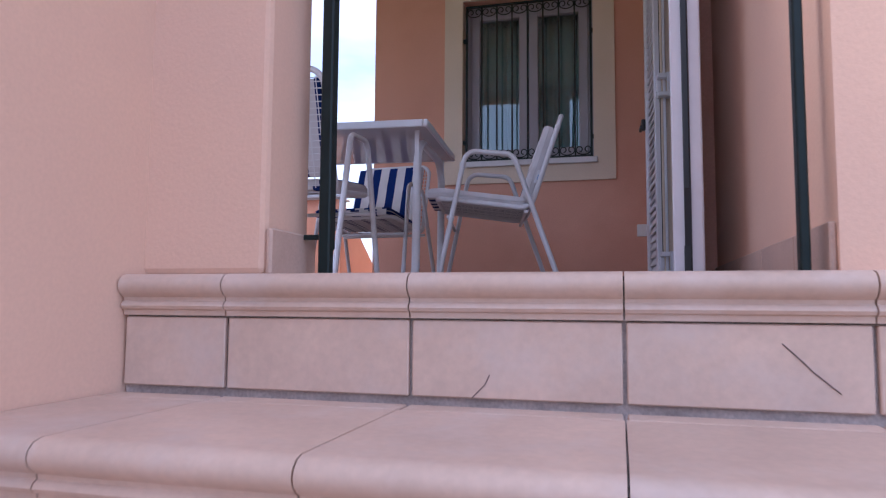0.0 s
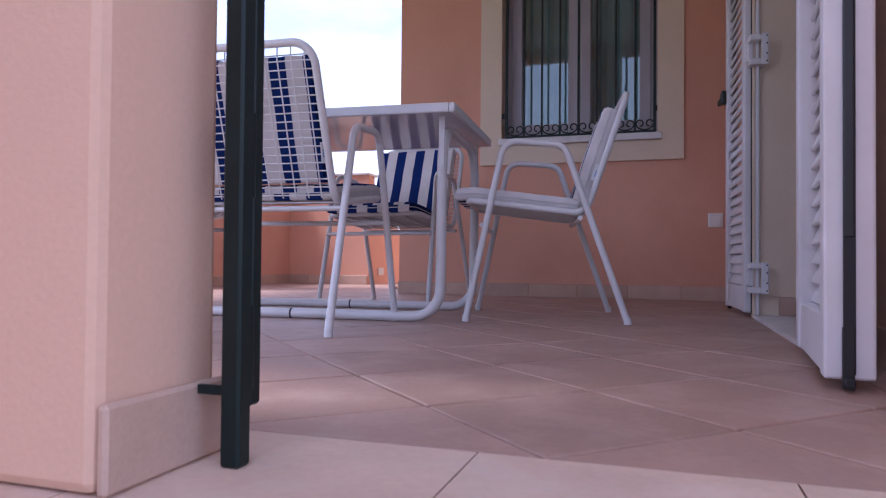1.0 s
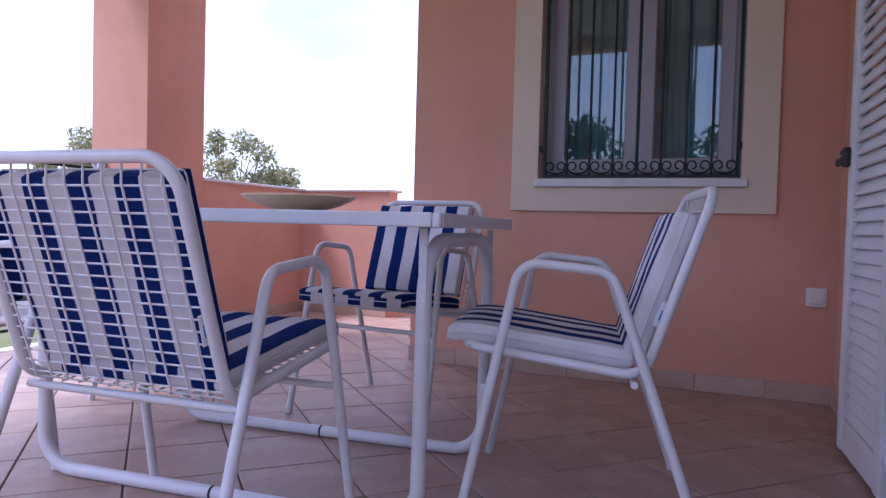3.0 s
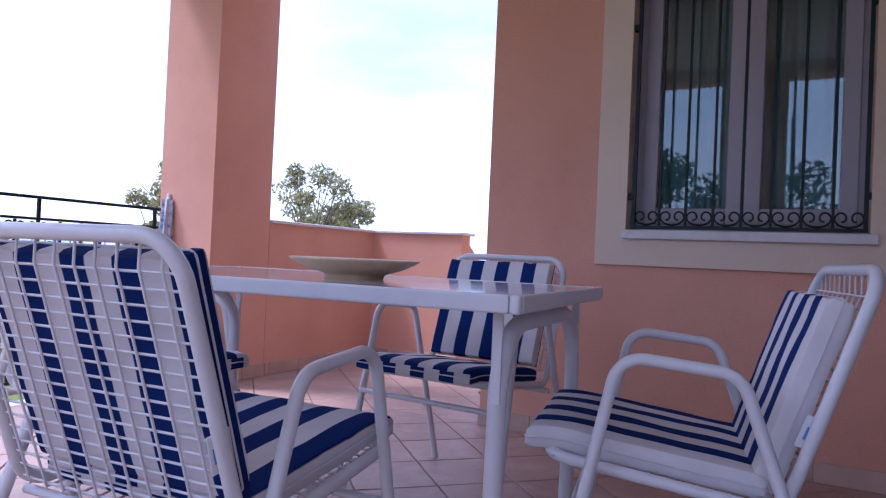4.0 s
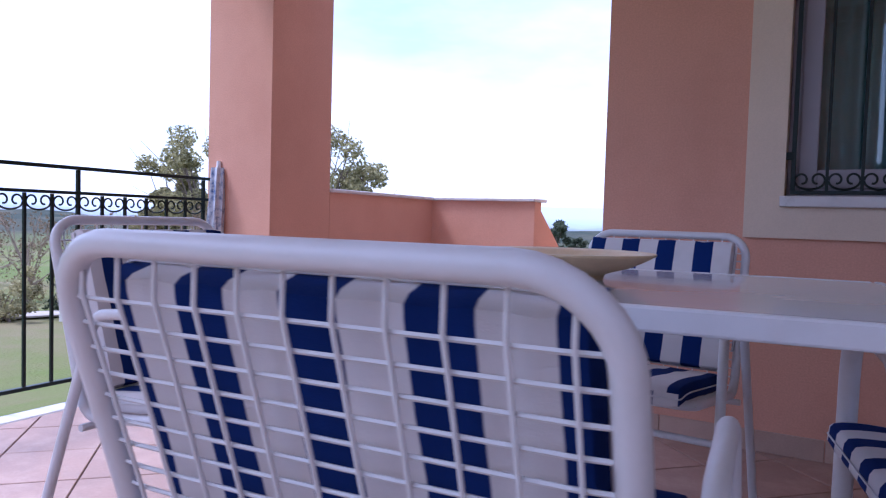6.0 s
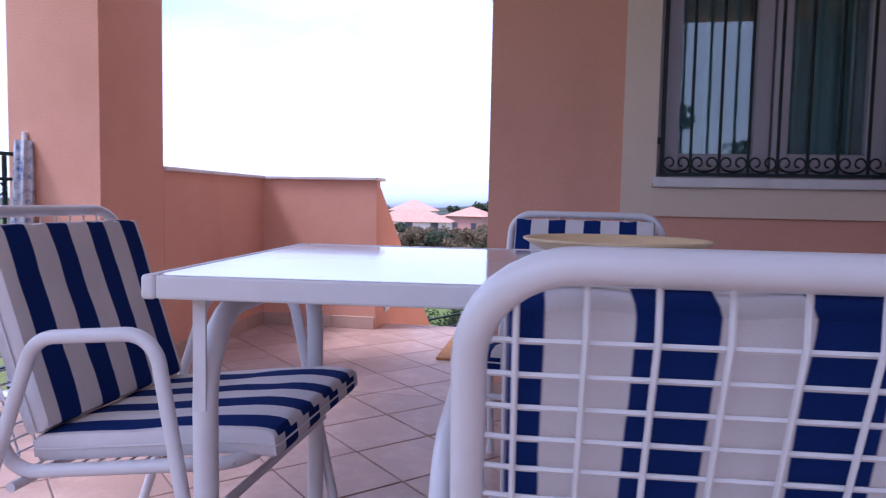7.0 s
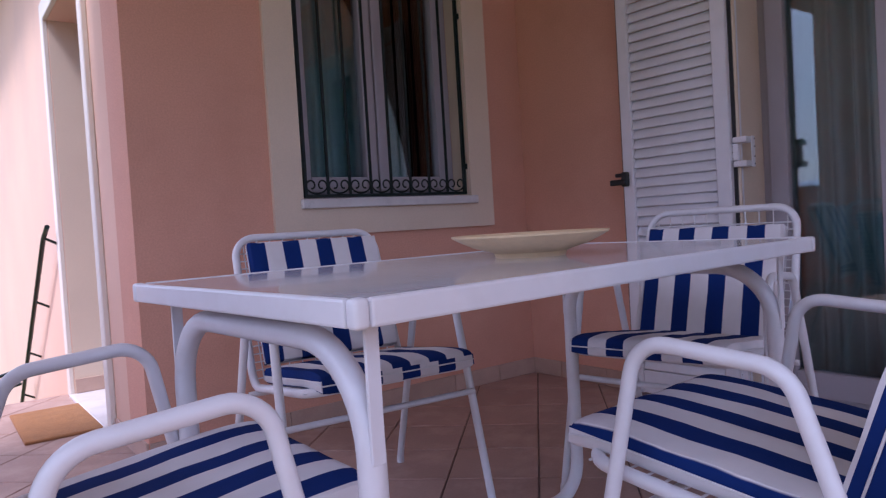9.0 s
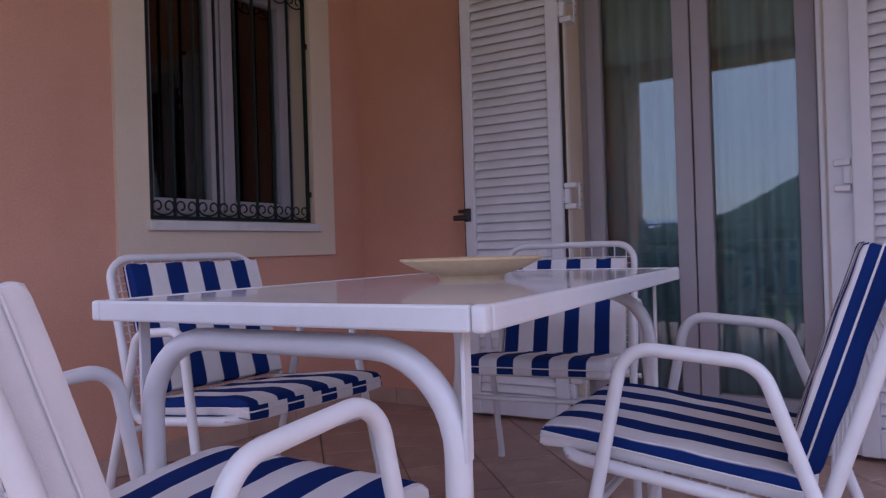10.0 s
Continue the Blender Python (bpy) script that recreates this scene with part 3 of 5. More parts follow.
def build_chair(m):
    ch = thing("garden_chair", "white enamelled steel tube garden chair with wire mesh seat", "chair", "chairs round the table", m)
    for sgn in (-1, 1):
        bm = bmesh.new()
        pts = [(sgn * 0.287, 0.275, 0.006), (sgn * 0.268, 0.147, 0.629), (sgn * 0.268, -0.060, 0.611), (sgn * 0.285, -0.272, 0.006)]
        tube(bm, smooth_path(pts, 0.055, 8), 0.0115, 12)
        side = part("side_frame", bm, WHITE_TUBE, ch, "bent tube forming armrest and two legs", 0.9)
        for y in (0.275, -0.272):
            bm = bmesh.new()
            tube(bm, [(sgn * 0.287, y, 0.0), (sgn * 0.2865, y * 0.994, 0.022)], 0.0128, 12)
            part("foot_cap", bm, WHITE_TUBE, side, "", 0.9)
    bm = bmesh.new()
    hw = 0.232
    loop = [(hw, 0.275, 0.425), (hw + 0.008, -0.135, 0.375), (hw, BACK_TOP[0], BACK_TOP[1]), (-hw, BACK_TOP[0], BACK_TOP[1]), (-hw - 0.008, -0.135, 0.375), (-hw, 0.275, 0.425)]
    tube(bm, fillet(loop, [0.05, 0.06, 0.065, 0.065, 0.06, 0.05], 8, closed=True), 0.0115, 12, closed=True)
    part("seat_and_back_frame", bm, WHITE_TUBE, ch, "", 0.9)
    for y, z, w in ((0.222, 0.335, 0.277), (-0.115, 0.36, 0.262)):
        bm = bmesh.new()
        tube(bm, [(-w, y, z), (w, y, z)], 0.0085, 10)
        part("stretcher", bm, WHITE_TUBE, ch, "", 0.9)
    # wire mesh of the back, hooked over the top rail, and of the seat
    bm = bmesh.new()
    for i in range(11):
        x = -0.205 + 0.41 * i / 10
        off = Vector((x, -0.0085, 0))
        pts = [back_point(1.03) + off, back_point(1.90) + off, back_point(1.985) + Vector((x, 0.004, 0))]
        tube(bm, pts, 0.0021, 6, caps=False)
    for j in range(17):
        p = back_point(1.05 + 0.84 * j / 16)
        q = p + Vector((0, -0.0045, 0))
        tube(bm, [(-0.232, q.y + 0.004, q.z), (-0.2, q.y, q.z), (0.2, q.y, q.z), (0.232, q.y + 0.004, q.z)], 0.0021, 5, caps=False)
    part("back_mesh", bm, WHITE_WIRE, ch, "welded white wire grid", 0.9)
    bm = bmesh.new()
    for i in range(12):
        x = -0.207 + 0.414 * i / 11
        tube(bm, [Vector((x, 0, 0)) + back_point(0.0), Vector((x, 0, -0.004)) + back_point(0.08), Vector((x, 0, -0.004)) + back_point(0.95)], 0.0022, 5, caps=False)
    for j in range(14):
        p = back_point(0.03 + 0.92 * j / 13)
        tube(bm, [(-0.238, p.y, p.z), (0.238, p.y, p.z)], 0.0022, 5, caps=False)
    part("seat_mesh", bm, WHITE_WIRE, ch, "welded white wire grid", 0.9)
    grow(ch, CHAIR_SIZE)
    return ch


def piping(sx, sy, droop):
    """The sewn cord round a pad's side, following its sagging front edge."""
    bm = bmesh.new()
    x, y = sx / 2 * 0.999, sy / 2 * 0.999
    loop = fillet([(-x, -y, 0), (x, -y, 0), (x, y, 0), (-x, y, 0)], 0.012, 4, closed=True)
    dense = []
    for a, b in zip(loop, loop[1:] + loop[:1]):
        n = max(1, int((b - a).length / 0.03))
        dense += [a.lerp(b, k / n) for k in range(n)]
    for p in dense:
        p.z -= droop * max(0.0, p.y / (sy / 2) - 0.55) ** 2 * 5
    tube(bm, dense, 0.0019, 6, closed=True)
    return bm


def build_pad(m, seed, mirror=1, cloth=0, seat_cloth=0, lift=0.0):
    cu = thing("chair_cushion", "blue and white striped cotton cushion on a garden chair", "cushion", "cushions on the chairs", m)
    tilt = math.degrees(math.atan2(-0.05, 0.41))
    bm = pad(0.436, 0.44, 0.050, seed=seed, droop=0.012)
    sp = part("seat_pad", bm, FABRICS[seat_cloth], cu, "", 0.8)
    part("piping", piping(0.436, 0.44, 0.012), PIPING, sp, "thin white seam piping", 0.9)
    c = back_point(0.47)
    sp.matrix_local = pose(0.0, c.y + 0.022, c.z + 0.032, 180 - 0 + math.degrees(math.atan2(0.05, 0.41)) - 180, 0, 0)
    rake = math.degrees(math.atan2(BACK_TOP[1] - 0.375, BACK_TOP[0] + 0.135))
    bm = pad(0.424, 0.368, 0.056, seed=seed + 7, lobes=0.005)
    bp = part("back_pad", bm, FABRICS[cloth], cu, "", 0.8)
    part("piping", piping(0.424, 0.368, 0.0), PIPING, bp, "thin white seam piping", 0.9)
    c = back_point(1.445)
    nrm = Vector((0, math.sin(radians(rake)), -math.cos(radians(rake))))
    bp.matrix_local = pose(0.0, c.y + nrm.y * 0.033, c.z + nrm.z * 0.033 + lift, rake, 0, 0)
    # sewn-in care label on the back pad's side
    bm = bmesh.new()
    box(bm, (-0.0012, -0.016, -0.030), (0.0012, 0.020, 0.030), 0.001, 1)
    tg = part("care_label", bm, TAG, cu, "small white sewn-in care label")
    tg.matrix_local = pose(mirror * 0.226, c.y + 0.020, c.z - 0.05, 18, mirror * 8, mirror * -14)
    bm = bmesh.new()
    box(bm, (-0.0016, -0.010, -0.014), (0.0016, 0.012, 0.010))
    part("print", bm, TAG_BLUE, tg, "pale blue print")
    grow(cu, CHAIR_SIZE)
    return cu


CHAIRS = [(1.190, -1.515, 100.7), (0.444, -2.239, 3.0), (0.335, -0.925, 174.9), (-0.502, -1.690, -90.5)]


def chair_pose(x, y, a):
    return pose(x, y, 0, 0, 0, a)


first_chair = build_chair(chair_pose(*CHAIRS[0]))
first_pad = build_pad(chair_pose(*CHAIRS[0]), 0.0, -1, 4, 4)
for i, (x, y, a) in enumerate(CHAIRS[1:]):
    copy_thing(first_chair, chair_pose(x, y, a))
    build_pad(chair_pose(x, y, a), 11.0 * (i + 1), (1, -1, 1)[i], (3, 1, 2)[i], (0, 1, 2)[i], (0.036, 0.036, 0.030)[i])

# ---- table ----
TL, TW, TH = 1.26, 0.74, 0.757
table = thing("garden_table", "white garden table with glossy top and bent tube frame", "table", m=pose(0.306, -1.676, 0, 0, 0, 4.2))
part("tabletop", box_bm((-TL / 2 + 0.012, -TW / 2 + 0.012, TH - 0.030), (TL / 2 - 0.012, TW / 2 - 0.012, TH), 0.0015, 1), TABLETOP, table, "glossy white laminate top")
for sgn in (-1, 1):
    part("edge_strip", box_bm((-TL / 2 + 0.022, min(sgn * (TW / 2 - 0.012), sgn * TW / 2), TH - 0.032), (TL / 2 - 0.022, max(sgn * (TW / 2 - 0.012), sgn * TW / 2), TH + 0.0015), 0.004, 2), TABLE_EDGE, table)
    part("edge_strip", box_bm((min(sgn * (TL / 2 - 0.012), sgn * TL / 2), -TW / 2 + 0.022, TH - 0.032), (max(sgn * (TL / 2 - 0.012), sgn * TL / 2), TW / 2 - 0.022, TH + 0.0015), 0.004, 2), TABLE_EDGE, table)
    for s2 in (-1, 1):
        bm = bmesh.new()
        x1, y1 = sgn * TL / 2, s2 * TW / 2
        box(bm, (min(x1, x1 - sgn * 0.0212), min(y1, y1 - s2 * 0.0212), TH - 0.033), (max(x1, x1 - sgn * 0.0212), max(y1, y1 - s2 * 0.0212), TH + 0.002), 0.006, 3)
        part("corner_cap", bm, TABLE_EDGE, table, "rounded white corner cap", 0.6)
LX, LY, R = TL / 2 - 0.064, TW / 2 - 0.074, 0.0185
for sgn in (-1, 1):
    bm = bmesh.new()
    pts = [(sgn * 0.004, -LY, R), (sgn * LX, -LY, R), (sgn * (LX + 0.005), -LY, TH - 0.045 - R), (sgn * (LX + 0.005), LY, TH - 0.045 - R), (sgn * LX, LY, R), (sgn * 0.004, LY, R)]
    tube(bm, fillet(pts, [0, 0.10, 0.135, 0.135, 0.10, 0], 10), R, 14)
    part("end_frame", bm, WHITE_TUBE, table, "bent white tube with two legs and floor runners", 0.9)
    for s2 in (-1, 1):
        bm = bmesh.new()
        box(bm, (sgn * (LX + 0.005) - 0.010, s2 * (LY + R - 0.003) - 0.003, TH - 0.205), (sgn * (LX + 0.005) + 0.010, s2 * (LY + R - 0.003) + 0.003, TH - 0.0335), 0.001, 1)
        part("bracket", bm, WHITE_TUBE, table, "flat steel strap between top and leg")
for s2 in (-1, 1):
    bm = bmesh.new()
    tube(bm, [(-0.06, s2 * LY, R), (0.06, s2 * LY, R)], R - 0.0015, 14)
    part("joint_sleeve", bm, WHITE_TUBE, table, "", 0.9)
    bm = bmesh.new()
    tube(bm, [(-0.003, s2 * LY, R), (0.003, s2 * LY, R)], R + 0.0008, 14)
    part("joint_ring", bm, SEAL_AND_GAP, table, "dark joint line", 0.9)

bm = bmesh.new()
lathe(bm, [(0, 0.012), (0.072, 0.012), (0.11, 0.022), (0.150, 0.046), (0.163, 0.0505), (0.167, 0.0495), (0.166, 0.046), (0.150, 0.037), (0.12, 0.023), (0.088, 0.014), (0.078, 0.010), (0.074, 0.0), (0.066, 0.0), (0.062, 0.004), (0, 0.004)], 64)
dish = tagged(new("wooden_dish", mesh_of("wooden_dish", bm, PLATE, 0.6)), "wide pale wooden dish on the white table", "dish")
dish.matrix_world = pose(0.375, -1.675, TH, 0, 0, 20)


# ---- wrought iron scrolls ----
def scroll(bm, cx, cz, w, h, r, axis, at):
    """Two volutes curling inwards over a shared bow. axis 0: in the x-z plane at y = at; 1: in the y-z plane at x = at."""
    def put(u, z):
        return (cx + u, at, cz + z) if axis == 0 else (at, cx + u, cz + z)
    bow = [put(-w / 2 * math.cos(t), -h / 2 + h * 0.5 * (1 - math.sin(t))) for t in [math.pi * k / 14 for k in range(15)]]
    tube(bm, bow, r, 6)
    for s in (-1, 1):
        pts = []
        for k in range(17):
            a = math.pi * 1.55 * k / 16
            rad = w * 0.25 * (1 - 0.62 * k / 16)
            pts.append(put(s * (w / 2 - w * 0.25 + rad * math.cos(a)), rad * math.sin(a) * 1.15 + h * 0.02))
        tube(bm, pts, r, 6)


# ---- barred window ----
win = thing("window_1", "casement window with grey frames, sill and pale surround", "window")
tagged(win, kind="structure")
x0, x1, z0, z1 = WIN
bm = bmesh.new()
for a, b in (((0.526, 0.825), (x0, 2.31)), ((x1, 0.825), (1.747, 2.31)), ((x0, 0.825), (x1, z0 - 0.038)), ((x0, z1), (x1, 2.31))):
    box(bm, (a[0], -0.02, a[1]), (b[0], 0.0, b[1]))
part("surround", bm, CREAM, win, "smooth cream plaster band")
bm = bmesh.new()
box(bm, (x0 - 0.006, 0.002, z0), (x0 + 0.001, 0.12, z1))
box(bm, (x1 - 0.001, 0.002, z0), (x1 + 0.006, 0.12, z1))
part("reveal", bm, CREAM, win)
part("window_sill", box_bm((0.648, -0.045, z0 - 0.0375), (1.626, 0.12, z0 + 0.003), 0.004, 2), MARBLE, win, "grey-veined marble sill")
bm = bmesh.new()
fy0, fy1 = 0.12, 0.18
mid = (x0 + x1) / 2
for a, b in (((x0, z0), (x0 + 0.05, z1)), ((x1 - 0.05, z0), (x1, z1)), ((x0 + 0.05, z0), (x1 - 0.05, z0 + 0.05)), ((x0 + 0.05, z1 - 0.05), (x1 - 0.05, z1))):
    box(bm, (a[0], fy0, a[1]), (b[0], fy1, b[1]), 0.004, 1)
part("window_frame", bm, PVC, win)
for a, b in ((x0 + 0.04, mid - 0.004), (mid + 0.004, x1 - 0.04)):
    bm = bmesh.new()
    for lo, hi in (((a, z0 + 0.04), (a + 0.065, z1 - 0.04)), ((b - 0.065, z0 + 0.04), (b, z1 - 0.04)), ((a + 0.065, z0 + 0.04), (b - 0.065, z0 + 0.11)), ((a + 0.065, z1 - 0.11), (b - 0.065, z1 - 0.04))):
        box(bm, (lo[0], fy0 - 0.018, lo[1]), (hi[0], fy1 - 0.02, hi[1]), 0.005, 2)
    sash = part("sash", bm, PVC, win, "grey casement sash")
    pn = part("pane", box_bm((a + 0.06, fy0 + 0.012, z0 + 0.10), (b - 0.06, fy0 + 0.018, z1 - 0.10)), GLASS, sash, "reflecting glass pane")
    pn.visible_shadow = False


def curtain(name, axis, a, b, at, za, zb, folds, depth=0.03):
    bm = bmesh.new()
    n = folds * 8
    rows = []
    for z in (za, zb):
        row = []
        for k in range(n + 1):
            u = a + (b - a) * k / n
            w = at + depth * math.sin(2 * math.pi * k / 8 + 0.7 * math.sin(k * 0.37)) * (0.7 + 0.3 * math.sin(k * 0.23))
            row.append(bm.verts.new((u, w, z) if axis == 0 else (w, u, z)))
        rows.append(row)
    for k in range(n):
        bm.faces.new((rows[0][k], rows[0][k + 1], rows[1][k + 1], rows[1][k]))
    ob = tagged(new(name, mesh_of(name, bm, CURTAIN, 1.2)), "thin grey curtain hanging in folds behind the glass", "curtain", "curtains behind the panes")
    md = ob.modifiers.new("thick", "SOLIDIFY")
    md.thickness = 0.003
    return ob


curtain("curtain", 0, x0 - 0.1, x1 + 0.1, 0.318, 0.02, 2.40, 13)
curtain("curtain", 1, DOOR[0] - 0.05, DOOR[1] + 0.05, 2.335, 0.02, 2.40, 16)

grille = thing("window_grille", "dark green wrought iron window grille with scrolls", "grille")
gx0, gx1, gz0, gz1, gy = 0.688, 1.584, 0.999, 2.156, 0.012
for k in range(9):
    x = gx0 + (gx1 - gx0) * k / 8
    edge_bar = k in (0, 8)
    r = 0.008 if edge_bar else 0.0055
    part("bar", box_bm((x - r, gy - r, gz0), (x + r, gy + r, gz1), 0.001, 1), IRON, grille)
for z in (gz0, gz1, gz0 + 0.082, gz1 - 0.082):
    r = 0.007 if z in (gz0, gz1) else 0.003
    if z in (gz0, gz1):
        part("rail", box_bm((gx0 - 0.008, gy - 0.009, z - r), (gx1 + 0.008, gy + 0.009, z + r), 0.001, 1), IRON, grille)
for z in (gz0 + 0.044, gz1 - 0.044):
    for k in range(8):
        bm = bmesh.new()
        scroll(bm, gx0 + (gx1 - gx0) * (k + 0.5) / 8, z, (gx1 - gx0) / 8 * 0.90, 0.066, 0.004, 0, gy)
        part("scroll", bm, IRON, grille, "", 1.0)
for x, s in ((gx0, -1), (gx1, 1)):
    for z in (1.135, 1.90):
        part("lug", box_bm((min(x, x + s * 0.03), gy - 0.012, z - 0.014), (max(x, x + s * 0.03), gy + 0.012, z + 0.014), 0.002, 1), IRON, grille)

# ---- french door with folding louvred shutters ----
door = thing("door_1", "glazed french door with grey frames, closed", "door")
tagged(door, kind="structure")
dy0, dy1, dz0, dz1 = DOOR
bm = bmesh.new()
box(bm, (2.002, dy0 + 0.001, 0.0), (2.20, dy0 + 0.006, dz1))
box(bm, (2.002, dy1 - 0.006, 0.0), (2.20, dy1 - 0.001, dz1))
box(bm, (2.002, dy0, dz1 - 0.006), (2.20, dy1, dz1 - 0.001))
part("reveal", bm, CREAM, door, "cream plaster reveal")
part("reveal_skirting", box_bm((2.07, dy1 - 0.014, 0.013), (2.195, dy1 - 0.0065, 0.085), 0.002, 1), SKIRT, door, "tiled skirting in the reveal")
bm = bmesh.new()
fx0, fx1 = 2.20, 2.26
for a, b in (((dy0, 0.012), (dy0 + 0.05, dz1)), ((dy1 - 0.05, 0.012), (dy1, dz1)), ((dy0 + 0.05, dz1 - 0.05), (dy1 - 0.05, dz1)), ((dy0 + 0.05, 0.012), (dy1 - 0.05, 0.05))):
    box(bm, (fx0, a[0], a[1]), (fx1, b[0], b[1]), 0.004, 1)
part("door_frame", bm, PVC, door)
dmid = (dy0 + dy1) / 2
for a, b in ((dy0 + 0.04, dmid - 0.003), (dmid + 0.003, dy1 - 0.04)):
    bm = bmesh.new()
    for lo, hi in (((a, 0.05), (a + 0.075, dz1 - 0.04)), ((b - 0.075, 0.05), (b, dz1 - 0.04)), ((a + 0.075, 0.05), (b - 0.075, 0.155)), ((a + 0.075, dz1 - 0.12), (b - 0.075, dz1 - 0.04))):
        box(bm, (fx0 - 0.018, lo[0], lo[1]), (fx1 - 0.02, hi[0], hi[1]), 0.005, 2)
    leaf = part("door_leaf", bm, PVC, door, "grey glazed door leaf")
    pn = part("pane", box_bm((fx0 + 0.012, a + 0.07, 0.15), (fx0 + 0.018, b - 0.07, dz1 - 0.115)), GLASS, leaf, "reflecting glass pane")
    pn.visible_shadow = False


def build_shutter(m, s, group):
    """A louvred leaf folded open beside the door. Local x runs from the hinge to the free edge, y out of the wall. s: 1 or -1, the side it swings to."""
    sh = thing("shutter", "white aluminium louvred shutter folded open beside the door", "shutter", group, m)
    wd, ht, th = (0.508 if s > 0 else 0.53), 2.20, (0.045 if s > 0 else 0.078)
    for a, b in (((0.0, 0.02), (0.062, ht)), ((wd - 0.055, 0.02), (wd, ht))):
        part("stile", box_bm((a[0], -th / 2, a[1]), (b[0], th / 2, b[1]), 0.005, 2), ALU, sh)
    part("bottom_rail", box_bm((0.0625, -th / 2 + 0.004, 0.022), (wd - 0.0555, th / 2 - 0.004, 0.125), 0.004, 2), ALU, sh)
    part("top_rail", box_bm((0.0625, -th / 2 + 0.004, ht - 0.09), (wd - 0.0555, th / 2 - 0.004, ht), 0.004, 2), ALU, sh)
    z = 0.15
    bm = bmesh.new()
    box(bm, (0.060, -0.005, -0.024), (wd - 0.053, 0.005, 0.024), 0.0035, 2)
    me = mesh_of("slat", bm, ALU, 0.8)
    while z < ht - 0.1:
        ob = new("slat", me)
        ob.parent = sh
        ob.matrix_local = pose(0, 0, z, 24, 0, 0)
        z += 0.0435
    part("seal", box_bm((wd + 0.0005, -0.008, 0.03), (wd + 0.008, 0.010, ht - 0.01)), SEAL_AND_GAP, sh, "black edge seal")
    # handle and floor bolt on the free edge
    bm = bmesh.new()
    box(bm, (wd - 0.035, th / 2, 0.965), (wd - 0.002, th / 2 + 0.022, 1.030), 0.005, 2)
    box(bm, (wd - 0.03, th / 2 + 0.012, 0.972), (wd + 0.055, th / 2 + 0.03, 0.998), 0.006, 2)
    box(bm, (wd - 0.02, th / 2 + 0.006, 1.008), (wd + 0.030, th / 2 + 0.022, 1.026), 0.005, 2)
    part("handle", bm, BLACK_PLASTIC, sh, "black lever handle")
    bm = bmesh.new()
    box(bm, (wd + 0.001, -0.006, 0.004), (wd + 0.012, 0.012, 0.11), 0.002, 1)
    box(bm, (wd + 0.001, -0.004, 0.012), (wd + 0.035, 0.010, 0.026), 0.002, 1)
    box(bm, (wd + 0.001, -0.006, 0.26), (wd + 0.010, 0.010, 1.9), 0.002, 1)
    part("bolt", bm, BLACK_PLASTIC, sh, "black shutter bolt rod")
    for z in (0.16, 1.06, 1.92):
        bm = bmesh.new()
        box(bm, (-0.006, -th / 2 + 0.004, z - 0.034), (-0.0003, th / 2, z + 0.034), 0.002, 1)
        box(bm, (-0.030, th / 2 - 0.030, z - 0.034), (-0.005, th / 2 - 0.008, z + 0.034), 0.005, 2)
        for zz in (z + 0.036, z - 0.060):
            box(bm, (-0.062, -0.050, zz), (-0.006, th / 2 - 0.010, zz + 0.024), 0.004, 2)
        box(bm, (-0.066, -0.056, z - 0.062), (-0.0602, -0.030, z + 0.062), 0.002, 1)
        hg = part("hinge", bm, ALU, sh, "white steel hinge with dark screws")
        bm = bmesh.new()
        for u, v, ww in ((-0.0662, -0.050, -0.05), (-0.0662, -0.050, -0.02), (-0.0662, -0.050, 0.02), (-0.0662, -0.050, 0.05), (-0.0062, 0.012, -0.025), (-0.0062, 0.012, 0.0), (-0.0062, 0.012, 0.025)):
            tube(bm, [(u - 0.001, v, z + ww), (u + 0.003, v, z + ww)], 0.0032, 8)
        tagged(part("screws", bm, BLACK_PLASTIC, hg), kind="stuff")
    return sh


# left leaf lies open to the north of the door, the other to the south
ang = math.degrees(math.atan2(0.030, 0.508))
m_north = Matrix.Translation((1.968, -1.236, 0)) @ Matrix(((-math.sin(radians(ang)), -math.cos(radians(ang)), 0, 0), (math.cos(radians(ang)), -math.sin(radians(ang)), 0, 0), (0, 0, 1, 0), (0, 0, 0, 1)))
build_shutter(m_north, 1, "shutters of the french door")
south = build_shutter(Matrix.Identity(4), -1, "shutters of the french door")
lean = math.atan2(0.045, 0.53)
south.matrix_world = Matrix.Translation((1.984, -2.385, 0)) @ Matrix(((-math.sin(lean), -math.cos(lean), 0, 0), (-math.cos(lean), math.sin(lean), 0, 0), (0, 0, 1, 0), (0, 0, 0, 1)))
fr = thing("door_surround", "white aluminium profiles round the door opening", "door surround")
# shade in the gap beside the shutter stile, drawn as a black strip
part("gap_shade", box_bm((1.9698, -1.252, 0.014), (1.9732, -1.212, 2.24)), SEAL_AND_GAP, fr, "black strip standing for the shaded gap")
part("filler", box_bm((1.9734, -1.262, 0.002), (1.9845, -1.212, 2.25), 0.002, 1), CREAM, fr, "cream filler strip")
part("jamb_profile", box_bm((1.9848, -1.262, 0.013), (1.9995, -1.212, 2.25), 0.004, 2), ALU, fr)
part("jamb_profile", box_bm((2.006, DOOR[0] + 0.0065, 0.013), (2.032, DOOR[0] + 0.026, 2.22), 0.004, 2), ALU, fr)

